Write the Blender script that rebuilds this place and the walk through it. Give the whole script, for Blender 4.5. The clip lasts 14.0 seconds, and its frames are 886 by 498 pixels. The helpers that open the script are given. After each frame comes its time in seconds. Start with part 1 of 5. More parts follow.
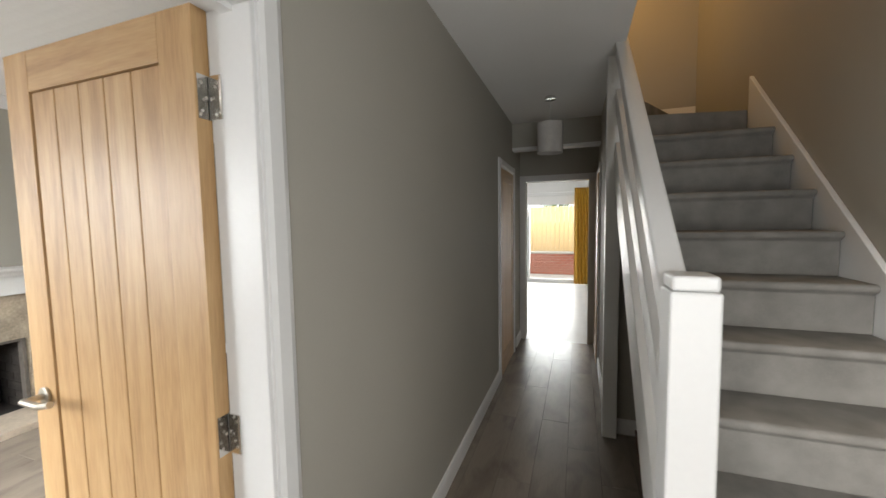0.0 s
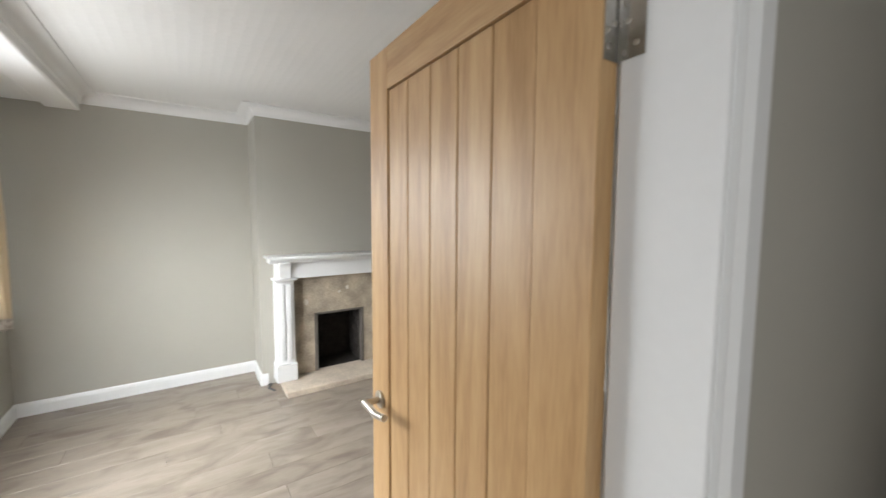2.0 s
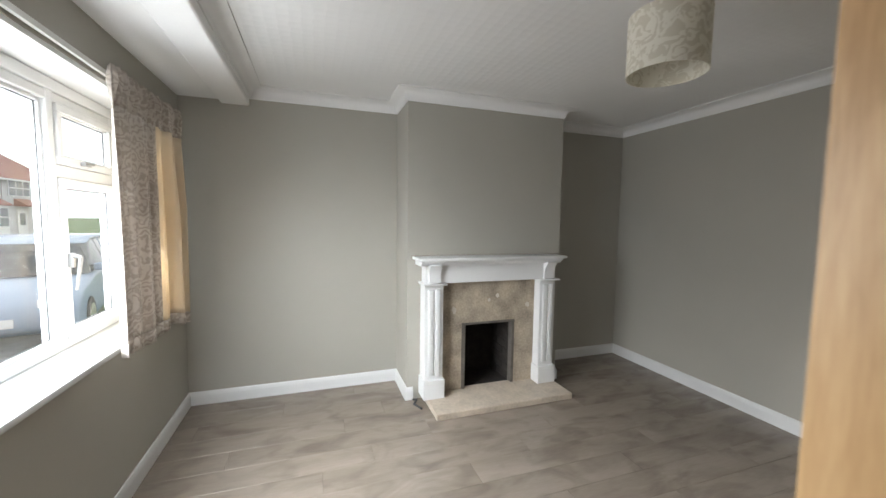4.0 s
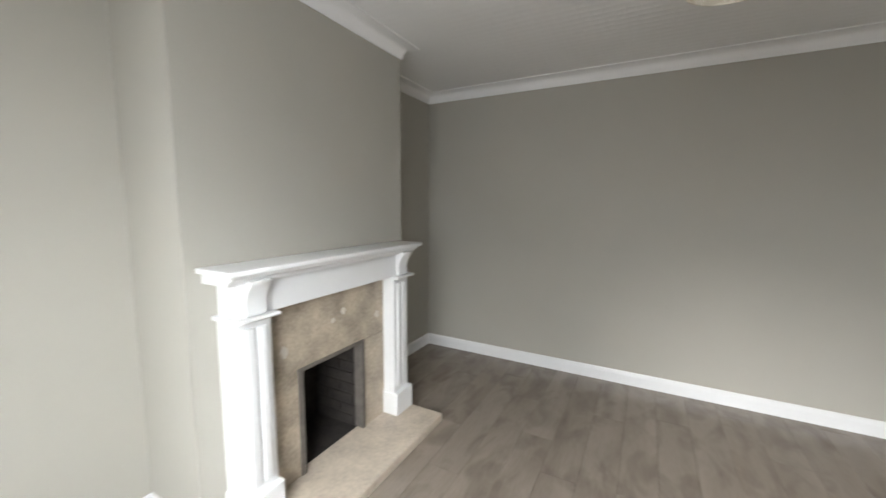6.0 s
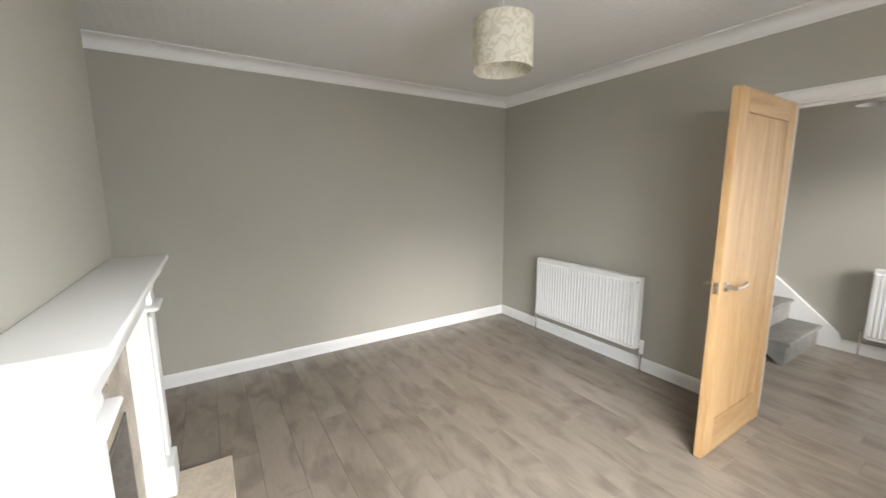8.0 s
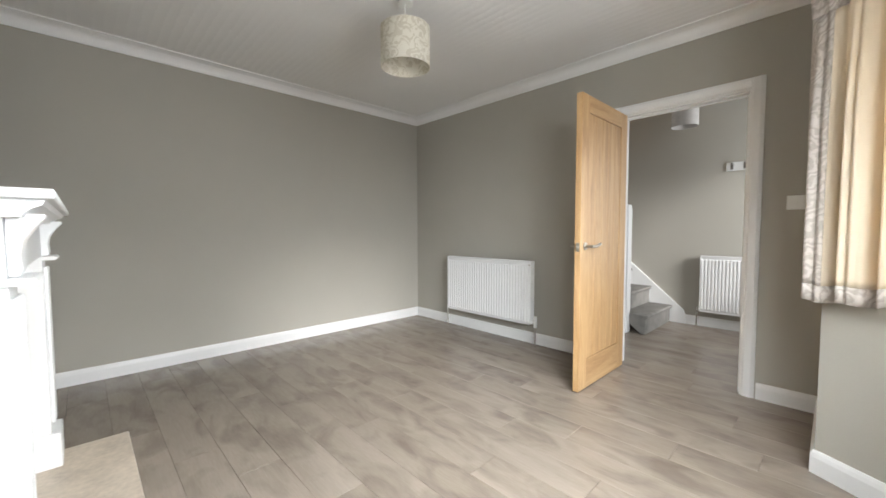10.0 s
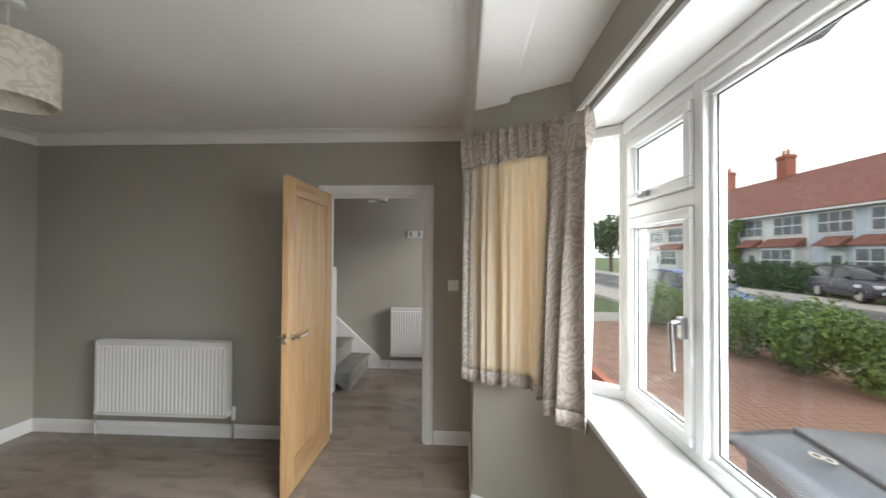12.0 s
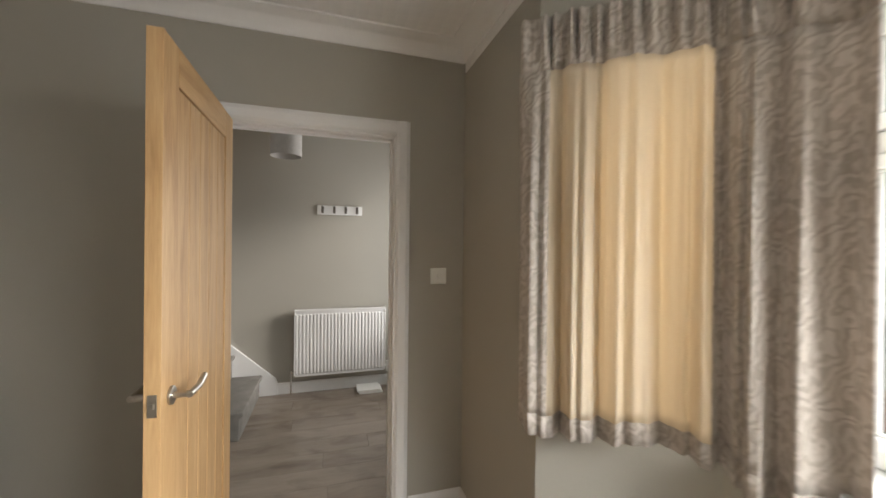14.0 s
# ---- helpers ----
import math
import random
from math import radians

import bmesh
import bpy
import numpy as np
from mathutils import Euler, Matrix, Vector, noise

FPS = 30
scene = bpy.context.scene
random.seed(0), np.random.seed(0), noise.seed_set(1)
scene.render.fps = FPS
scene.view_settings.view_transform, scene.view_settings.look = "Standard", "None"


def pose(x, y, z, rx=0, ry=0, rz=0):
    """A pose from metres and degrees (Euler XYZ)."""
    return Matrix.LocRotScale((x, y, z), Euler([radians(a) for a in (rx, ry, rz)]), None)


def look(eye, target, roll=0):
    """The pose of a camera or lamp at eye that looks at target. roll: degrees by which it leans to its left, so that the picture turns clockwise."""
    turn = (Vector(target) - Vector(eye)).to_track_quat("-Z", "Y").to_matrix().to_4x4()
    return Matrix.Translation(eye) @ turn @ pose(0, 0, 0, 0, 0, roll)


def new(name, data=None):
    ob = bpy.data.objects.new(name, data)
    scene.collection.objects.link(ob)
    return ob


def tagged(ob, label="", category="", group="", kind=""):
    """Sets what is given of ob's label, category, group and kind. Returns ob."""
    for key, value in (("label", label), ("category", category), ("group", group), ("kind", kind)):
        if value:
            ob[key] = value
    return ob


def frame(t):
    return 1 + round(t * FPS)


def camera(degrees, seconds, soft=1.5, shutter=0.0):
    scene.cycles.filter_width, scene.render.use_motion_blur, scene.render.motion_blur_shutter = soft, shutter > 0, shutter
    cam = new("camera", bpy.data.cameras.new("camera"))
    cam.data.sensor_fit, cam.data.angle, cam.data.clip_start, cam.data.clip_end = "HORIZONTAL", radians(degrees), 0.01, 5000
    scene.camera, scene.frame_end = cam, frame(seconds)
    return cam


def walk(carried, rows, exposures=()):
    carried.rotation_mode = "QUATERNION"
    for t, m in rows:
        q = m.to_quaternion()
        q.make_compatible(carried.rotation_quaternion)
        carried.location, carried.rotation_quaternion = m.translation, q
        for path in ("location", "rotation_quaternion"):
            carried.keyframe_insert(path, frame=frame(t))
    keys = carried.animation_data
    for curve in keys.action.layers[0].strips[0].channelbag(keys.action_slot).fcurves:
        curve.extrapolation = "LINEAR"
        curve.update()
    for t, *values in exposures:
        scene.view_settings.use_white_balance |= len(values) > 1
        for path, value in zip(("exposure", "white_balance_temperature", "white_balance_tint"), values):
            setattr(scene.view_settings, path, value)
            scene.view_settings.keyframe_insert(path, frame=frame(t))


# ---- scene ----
# seconds, stops, white balance
EXPO = [(0.0, 0.4, 6700, 10), (1.0, 0.42, 6350, 10), (2.0, 0.0, 6500, 10), (3.0, -0.4, 6450, 10), (5.5, 0.0, 6250, 10), (6.5, 0.25, 6500, 10), (7.2, 0.5, 6450, 10), (8.0, 0.45, 6600, 10), (11.0, 0.15, 6350, 10), (12.3, -0.6, 6600, 10), (13.2, -0.72, 7350, 13), (13.6, -0.6, 7500, 14), (14.0, -0.15, 6950, 12)]
cam = camera(99.3, 14.0, 1.5, 0.3)
PATH = [
    (0, (0.16, 1.228, 1.494), (-0.514, 3.105, 1.348), -0.9),
    (0.5, (-0.091, 1.385, 1.554), (-0.713, 3.277, 1.368), -0.5),
    (1, (-0.324, 1.421, 1.536), (-0.947, 3.312, 1.344), -0.2),
    (1.5, (-0.318, 1.431, 1.529), (-1.592, 2.964, 1.365), 0.0),
    (2, (-0.345, 1.403, 1.525), (-1.997, 2.519, 1.369), 0.3),
    (2.5, (-0.412, 1.347, 1.510), (-2.247, 2.129, 1.360), 0.4),
    (3, (-0.555, 1.312, 1.489), (-2.455, 1.917, 1.340), 0.8),
    (5.5, (-2.174, 1.068, 1.5), (-3.739, 2.288, 1.252), 0.6),
    (6, (-2.498, 1.141, 1.449), (-3.444, 2.887, 1.212), 0.4),
    (6.5, (-2.734, 1.191, 1.436), (-3.013, 3.157, 1.192), -0.4),
    (7, (-3.007, 1.16, 1.423), (-2.702, 3.121, 1.171), -0.7),
    (7.5, (-3.253, 1.148, 1.466), (-2.544, 2.994, 1.173), -0.5),
    (8, (-3.63, 1.01, 1.497), (-2.587, 2.688, 1.189), -0.3),
    (10.5, (-3.777, 0.702, 1.053), (-2.197, 1.928, 1.071), -0.1),
    (11, (-3.716, 0.73, 1.19), (-1.872, 1.503, 1.217), -0.0),
    (11.5, (-3.72, 0.743, 1.468), (-1.78, 1.228, 1.502), 0.2),
    (12, (-3.657, 0.791, 1.508), (-1.66, 0.903, 1.536), 0.3),
    (12.5, (-3.555, 0.974, 1.49), (-1.574, 0.697, 1.516), 0.4),
    (13, (-3.388, 1.192, 1.473), (-1.461, 0.656, 1.507), 0.6),
    (13.5, (-3.028, 1.288, 1.437), (-1.118, 0.696, 1.465), 0.6),
    (14, (-2.587, 1.44, 1.411), (-0.674, 0.856, 1.405), 0.6),

]
walk(cam, [(t, look(e, g, r)) for t, e, g, r in PATH], EXPO)

# ---- world and light ----
world = bpy.data.worlds.new("world")
scene.world = world
world.use_nodes = True
wn = world.node_tree.nodes
sky = wn.new("ShaderNodeTexSky")
sky.sky_type = "NISHITA"
sky.sun_disc = False
sky.sun_elevation, sky.sun_rotation = radians(18), radians(160)
sky.air_density, sky.dust_density, sky.ozone_density = 1.0, 5.0, 0.6
mixw = wn.new("ShaderNodeMixRGB")
mixw.inputs[0].default_value = 0.7
mixw.inputs[2].default_value = (18.0, 18.2, 18.6, 1)
world.node_tree.links.new(sky.outputs[0], mixw.inputs[1])
world.node_tree.links.new(mixw.outputs[0], wn["Background"].inputs[0])
wn["Background"].inputs[1].default_value = 0.145
sun_data = bpy.data.lights.new("sun", "SUN")
sun_data.energy, sun_data.angle, sun_data.color = 5.0, radians(22), (1, 0.975, 0.94)
sun_ob = new("sun", sun_data)
sun_ob.matrix_world = look((0, 0, 20), (2.6, 10, 16.65))


def area(name, m, w, h, power, color, spread=180):
    d = bpy.data.lights.new(name, "AREA")
    d.shape, d.size, d.size_y, d.energy, d.color, d.spread = "RECTANGLE", w, h, power, color, radians(spread)
    ob = new(name, d)
    ob.matrix_world = m
    return ob


# daylight through the glazed openings: the sky comes in from above, the street's light from level
for yaw, power in ((-50, 46), (0, 26), (42, 58)):
    c, d = math.cos(radians(yaw)), math.sin(radians(yaw))
    area("window_sky", look((-2.92, -0.12, 1.55), (-2.92 + 3 * d, -0.12 + 3 * c, -0.8)), 2.0, 1.1, power, (0.93, 0.97, 1.0), 96)
area("window_side_sky", look((-2.6, -0.10, 1.5), (-4.45, 1.2, 1.1)), 1.3, 1.1, 14, (0.9, 0.96, 1.0), 120)
area("window_street", look((-2.92, -0.10, 1.5), (-3.1, 3, 2.6)), 2.0, 1.1, 40, (0.96, 0.98, 1.0), 150)
area("side_light_near", look((-1.55, 0.20, 1.5), (-2.6, 0.95, 1.3)), 0.5, 1.1, 10, (0.95, 0.98, 1.0))
area("patio_daylight", look((-0.9, 10.75, 1.2), (-0.9, 5, 0.8)), 2.6, 1.8, 100, (0.95, 0.98, 1.0))
area("front_door_daylight", look((0.72, 0.44, 1.35), (-0.3, 4, 1.7)), 0.7, 1.5, 19, (0.93, 0.97, 1.0))
landing = bpy.data.lights.new("landing_lamp_light", "POINT")
landing.energy, landing.color, landing.shadow_soft_size = 20, (1, 0.55, 0.16), 0.06
new("landing_lamp_light", landing).location = (0.35, 5.0, 4.35)

# ---- materials ----


def material(name, color, rough=0.6, metal=0.0, var=0.06, scale=6.0, fine=120.0, bump=0.1, spec=0.5, stretch=(1, 1, 1), dark=None):
    """Base colour varied at two scales, with a fine relief."""
    m = bpy.data.materials.new(name)
    m.use_nodes = True
    n, l = m.node_tree.nodes, m.node_tree.links
    b = n["Principled BSDF"]
    b.inputs["Roughness"].default_value, b.inputs["Metallic"].default_value = rough, metal
    b.inputs["Specular IOR Level"].default_value = spec
    co, mp = n.new("ShaderNodeTexCoord"), n.new("ShaderNodeMapping")
    mp.inputs["Scale"].default_value = stretch
    l.new(co.outputs["Object"], mp.inputs["Vector"])
    big, small, ramp, mix = n.new("ShaderNodeTexNoise"), n.new("ShaderNodeTexNoise"), n.new("ShaderNodeValToRGB"), n.new("ShaderNodeMath")
    big.inputs["Scale"].default_value, small.inputs["Scale"].default_value = scale, fine
    big.inputs["Detail"].default_value = 5
    for t in (big, small):
        l.new(mp.outputs[0], t.inputs["Vector"])
    mix.operation = "MULTIPLY_ADD"
    mix.inputs[1].default_value = 0.35
    l.new(small.outputs["Fac"], mix.inputs[0])
    half = n.new("ShaderNodeMath")
    half.operation, half.inputs[1].default_value = "MULTIPLY", 0.65
    l.new(big.outputs["Fac"], half.inputs[0])
    l.new(half.outputs[0], mix.inputs[2])
    lo = dark or tuple(c * (1 - 2.2 * var) for c in color)
    hi = tuple(min(1, c * (1 + 1.6 * var)) for c in color)
    ramp.color_ramp.elements[0].position, ramp.color_ramp.elements[1].position = 0.3, 0.7
    ramp.color_ramp.elements[0].color, ramp.color_ramp.elements[1].color = (*lo, 1), (*hi, 1)
    l.new(mix.outputs[0], ramp.inputs[0])
    l.new(ramp.outputs[0], b.inputs["Base Color"])
    if bump:
        bp = n.new("ShaderNodeBump")
        bp.inputs["Strength"].default_value, bp.inputs["Distance"].default_value = bump, 0.004
        l.new(small.outputs["Fac"], bp.inputs["Height"])
        l.new(bp.outputs[0], b.inputs["Normal"])
    return m


def node_of(m, kind):
    return next(n for n in m.node_tree.nodes if n.bl_idname == kind)


def wood(name, c1, c2, c3, rough=0.5, axis=2, per_piece=0.0, ring=14.0, knots=False):
    """Straight grain along an axis, with cathedral figure and fine pores."""
    m = bpy.data.materials.new(name)
    m.use_nodes = True
    n, l = m.node_tree.nodes, m.node_tree.links
    b = n["Principled BSDF"]
    b.inputs["Roughness"].default_value = rough
    co, mp, info = n.new("ShaderNodeTexCoord"), n.new("ShaderNodeMapping"), n.new("ShaderNodeObjectInfo")
    sc = [1.0, 1.0, 1.0]
    sc[axis] = 0.09
    mp.inputs["Scale"].default_value = sc
    add = n.new("ShaderNodeVectorMath")
    add.operation = "MULTIPLY_ADD"
    comb = n.new("ShaderNodeCombineXYZ")
    for i in range(3):
        l.new(info.outputs["Random"], comb.inputs[i])
    add.inputs[1].default_value = (37, 53, 71)
    l.new(comb.outputs[0], add.inputs[0])
    l.new(co.outputs["Object"], add.inputs[2])
    l.new(add.outputs[0], mp.inputs["Vector"])
    warp, fig, pore = n.new("ShaderNodeTexNoise"), n.new("ShaderNodeTexNoise"), n.new("ShaderNodeTexNoise")
    fig.inputs["Scale"].default_value, fig.inputs["Detail"].default_value, fig.inputs["Distortion"].default_value = ring, 6, 1.2
    pore.inputs["Scale"].default_value, pore.inputs["Detail"].default_value = 160, 3
    warp.inputs["Scale"].default_value = 2.5
    for t in (fig, pore, warp):
        l.new(mp.outputs[0], t.inputs["Vector"])
    ramp = n.new("ShaderNodeValToRGB")
    e = ramp.color_ramp.elements
    e[0].position, e[1].position = 0.32, 0.68
    e[0].color, e[1].color = (*c1, 1), (*c3, 1)
    e.new(0.5).color = (*c2, 1)
    mixf = n.new("ShaderNodeMath")
    mixf.operation, mixf.inputs[1].default_value = "MULTIPLY_ADD", 0.3
    l.new(pore.outputs["Fac"], mixf.inputs[0])
    hf = n.new("ShaderNodeMath")
    hf.operation, hf.inputs[1].default_value = "MULTIPLY", 0.7
    l.new(fig.outputs["Fac"], hf.inputs[0])
    l.new(hf.outputs[0], mixf.inputs[2])
    l.new(mixf.outputs[0], ramp.inputs[0])
    hsv = n.new("ShaderNodeHueSaturation")
    val = n.new("ShaderNodeMapRange")
    val.inputs["To Min"].default_value, val.inputs["To Max"].default_value = 1 - per_piece, 1 + per_piece
    l.new(info.outputs["Random"], val.inputs["Value"])
    l.new(val.outputs[0], hsv.inputs["Value"])
    l.new(ramp.outputs[0], hsv.inputs["Color"])
    if knots:
        # soft dark smudges and knots, a hand or so across
        kn, kr, km, k2 = n.new("ShaderNodeTexNoise"), n.new("ShaderNodeValToRGB"), n.new("ShaderNodeMixRGB"), n.new("ShaderNodeMapping")
        k2.inputs["Scale"].default_value = (1.0, 0.45, 1.0)
        kn.inputs["Scale"].default_value, kn.inputs["Detail"].default_value, kn.inputs["Distortion"].default_value = 6.5, 4, 0.8
        kr.color_ramp.elements[0].position, kr.color_ramp.elements[1].position = 0.30, 0.55
        kr.color_ramp.elements[0].color, kr.color_ramp.elements[1].color = (0.42, 0.39, 0.36, 1), (1, 1, 1, 1)
        km.blend_type, km.inputs[0].default_value = "MULTIPLY", 0.5
        l.new(add.outputs[0], k2.inputs["Vector"])
        l.new(k2.outputs[0], kn.inputs["Vector"])
        l.new(kn.outputs["Fac"], kr.inputs[0])
        l.new(hsv.outputs[0], km.inputs[1])
        l.new(kr.outputs[0], km.inputs[2])
        l.new(km.outputs[0], b.inputs["Base Color"])
    else:
        l.new(hsv.outputs[0], b.inputs["Base Color"])
    bp = n.new("ShaderNodeBump")
    bp.inputs["Strength"].default_value, bp.inputs["Distance"].default_value = 0.12, 0.002
    l.new(pore.outputs["Fac"], bp.inputs["Height"])
    l.new(bp.outputs[0], b.inputs["Normal"])
    return m


PAINT = material("greige_wall_paint", (0.40, 0.382, 0.335), 0.75, var=0.02, scale=1.5, fine=220, bump=0.06, spec=0.3)
WHITE = material("white_gloss_paint", (0.74, 0.74, 0.735), 0.38, var=0.012, scale=3, fine=60, bump=0.03)
CEIL = material("white_ceiling_paint", (0.80, 0.795, 0.785), 0.85, var=0.012, scale=2, fine=90, bump=0.05, spec=0.2)
OAK = wood("oak_veneer", (0.33, 0.185, 0.075), (0.46, 0.285, 0.132), (0.55, 0.36, 0.18), 0.42, 2, 0.03)
OAK_H = wood("oak_veneer_across", (0.33, 0.185, 0.075), (0.46, 0.285, 0.132), (0.55, 0.36, 0.18), 0.42, 0, 0.03)
PAPER = material("embossed_ceiling_paper", (0.80, 0.795, 0.785), 0.8, var=0.012, scale=2, fine=90, bump=0.0, spec=0.2)
_n, _l = PAPER.node_tree.nodes, PAPER.node_tree.links
_tc, _vo, _bp = _n.new("ShaderNodeTexCoord"), _n.new("ShaderNodeTexVoronoi"), _n.new("ShaderNodeBump")
_vo.inputs["Scale"].default_value, _vo.inputs["Randomness"].default_value = 17, 0.15
_bp.inputs["Strength"].default_value, _bp.inputs["Distance"].default_value = 0.6, 0.005
_l.new(_tc.outputs["Object"], _vo.inputs["Vector"])
_l.new(_vo.outputs["Distance"], _bp.inputs["Height"])
_l.new(_bp.outputs[0], _n["Principled BSDF"].inputs["Normal"])
OAK_EDGE = wood("oak_lipping", (0.50, 0.29, 0.12), (0.58, 0.36, 0.16), (0.64, 0.41, 0.20), 0.45, 2)
OAK_DARK = material("oak_groove", (0.20, 0.105, 0.04), 0.6)
LAMINATE = wood("grey_oak_laminate", (0.205, 0.168, 0.134), (0.245, 0.205, 0.167), (0.278, 0.236, 0.194), 0.26, 1, 0.03, 3.5, True)
UNDERLAY = material("floor_underlay", (0.10, 0.085, 0.07), 0.8)
CARPET = material("grey_carpet", (0.245, 0.235, 0.22), 0.95, var=0.12, scale=9, fine=420, bump=0.7, spec=0.1)
UPVC = material("white_upvc", (0.70, 0.71, 0.71), 0.25, var=0.008, scale=4, fine=40, bump=0.01)
PEWTER = material("pewter_handle", (0.30, 0.30, 0.30), 0.35, 1.0, 0.05, 30, 200, 0.03)
SEAL = material("black_rubber_seal", (0.05, 0.05, 0.05), 0.6)
STEEL = material("brushed_steel", (0.55, 0.52, 0.47), 0.3, 1.0, 0.05, 30, 300, 0.05)
CHROME = material("chrome", (0.75, 0.74, 0.72), 0.12, 1.0, 0.02, 10, 60, 0.02)
PLASTIC = material("white_plastic", (0.80, 0.81, 0.78), 0.35, var=0.01)


def glass_material(name, tint=(1, 1, 1), rough=0.0):
    m = bpy.data.materials.new(name)
    m.use_nodes = True
    n, l = m.node_tree.nodes, m.node_tree.links
    g, t, mix, f = n.new("ShaderNodeBsdfGlossy"), n.new("ShaderNodeBsdfTransparent"), n.new("ShaderNodeMixShader"), n.new("ShaderNodeLayerWeight")
    p, q = n.new("ShaderNodeMath"), n.new("ShaderNodeMath")
    p.operation, p.inputs[1].default_value = "POWER", 5.0
    q.operation, q.inputs[1].default_value, q.inputs[2].default_value = "MULTIPLY_ADD", 0.6, 0.03
    g.inputs["Roughness"].default_value = rough
    t.inputs[0].default_value = (*tint, 1)
    f.inputs[0].default_value = 0.5
    l.new(f.outputs["Facing"], p.inputs[0])
    l.new(p.outputs[0], q.inputs[0])
    l.new(q.outputs[0], mix.inputs[0])
    l.new(t.outputs[0], mix.inputs[1])
    l.new(g.outputs[0], mix.inputs[2])
    l.new(mix.outputs[0], n["Material Output"].inputs[0])
    return m


GLASS = glass_material("clear_glass", (0.97, 0.985, 0.98))

# ---- mesh helpers ----


def box(bm, x0, x1, y0, y1, z0, z1, m=None):
    vs = [bm.verts.new(m @ Vector(p) if m else p) for p in ((x0, y0, z0), (x1, y0, z0), (x1, y1, z0), (x0, y1, z0), (x0, y0, z1), (x1, y0, z1), (x1, y1, z1), (x0, y1, z1))]
    for f in ((3, 2, 1, 0), (4, 5, 6, 7), (0, 1, 5, 4), (1, 2, 6, 5), (2, 3, 7, 6), (3, 0, 4, 7)):
        bm.faces.new([vs[i] for i in f])
    return bm


def prism(bm, pts, lo, hi, axis="z"):
    """A closed outline swept along an axis; pts are the two other coordinates in order."""
    def at(p, h):
        return {"z": (p[0], p[1], h), "x": (h, p[0], p[1]), "y": (p[0], h, p[1])}[axis]
    a, b = [bm.verts.new(at(p, lo)) for p in pts], [bm.verts.new(at(p, hi)) for p in pts]
    n = len(pts)
    bm.faces.new(a[::-1])
    bm.faces.new(b)
    for i in range(n):
        bm.faces.new((a[i], a[(i + 1) % n], b[(i + 1) % n], b[i]))
    return bm


def cyl(bm, p, q, r, seg=16, r2=None):
    p, q = Vector(p), Vector(q)
    m = Matrix.Translation((p + q) / 2) @ (q - p).to_track_quat("Z", "Y").to_matrix().to_4x4()
    bmesh.ops.create_cone(bm, cap_ends=True, segments=seg, radius1=r, radius2=r if r2 is None else r2, depth=(q - p).length, matrix=m)
    return bm


def bevel(bm, w=0.003, seg=2):
    bmesh.ops.recalc_face_normals(bm, faces=bm.faces)
    es = [e for e in bm.edges if len(e.link_faces) == 2 and e.calc_face_angle(0) > 0.6]
    bmesh.ops.bevel(bm, geom=es, offset=w, segments=seg, affect="EDGES", clamp_overlap=True, profile=0.5)
    return bm


def mesh_of(name, bm, mat, smooth=False):
    bmesh.ops.recalc_face_normals(bm, faces=bm.faces)
    me = bpy.data.meshes.new(name)
    bm.to_mesh(me)
    bm.free()
    me.materials.append(mat)
    if smooth:
        me.polygons.foreach_set("use_smooth", [True] * len(me.polygons))
        me.set_sharp_from_angle(angle=radians(40))
    return me


def part(name, bm, mat, parent, label="", smooth=False):
    ob = new(name, mesh_of(name, bm, mat, smooth))
    ob.parent = parent
    if label:
        ob["label"] = label
    return ob


def thing(name, label, category, at=(0, 0, 0), group="", kind=""):
    ob = new(name)
    ob.location = at
    ob.empty_display_size = 0.1
    return tagged(ob, label, category, group, kind)


def solid(name, bm, mat, label, category, kind="", group="", smooth=False):
    return tagged(new(name, mesh_of(name, bm, mat, smooth)), label, category, group, kind)


def B():
    return bmesh.new()


# ---- the plan ----
XL, XR, YB, YS = -4.45, -0.65, 4.432, 0.735      # living room: fireplace wall, hall wall, back wall, stub of the front wall
HL, HR, SW = -0.52, 0.37, 1.30                   # hall: left face, side of the stairs, stair wall
ZC, ZH = 2.50, 2.53                               # ceilings
DY0, DY1, DZ = 1.098, 1.915, 2.0                  # doorway to the living room
YW, YI = 0.05, 0.25                              # window frame, inner face of the wall under it
SILL, LINTEL = 0.84, 2.145
ST = "structure"

# walls of the living room
bm = B()
box(bm, XR, HL, 0.45, DY0, 0, ZH)
box(bm, XR, HL, DY0, DY1, DZ, ZH)
box(bm, XR, HL, DY1, 4.67, 0, ZH)
box(bm, XR, HL, 4.67, 5.42, 2.0, ZH)
box(bm, XR, HL, 5.42, 5.97, 0, ZH)
solid("wall_hall_side", bm, PAINT, "greige painted wall between hall and living room", "wall", ST)
bm = box(B(), XL - 0.15, XR, YB, YB + 0.15, 0, ZH)
solid("wall_back", bm, PAINT, "greige painted back wall of the living room", "wall", ST)
bm = box(B(), XL - 0.15, XL, -0.1, YB, 0, ZH)
solid("wall_fireplace", bm, PAINT, "greige painted wall beside the chimney breast", "wall", ST)
# chimney breast with the fire opening cut through
CX, CY0, CY1 = -4.035, 1.91, 3.35
FY0, FY1, FZ = 2.375, 2.87, 0.62
bm = B()
box(bm, XL, CX, CY0, FY0, 0, ZC)
box(bm, XL, CX, FY1, CY1, 0, ZC)
box(bm, XL, CX, FY0, FY1, FZ, ZC)
solid("chimney_breast", bm, PAINT, "greige painted chimney breast above the fireplace", "chimney breast", ST)
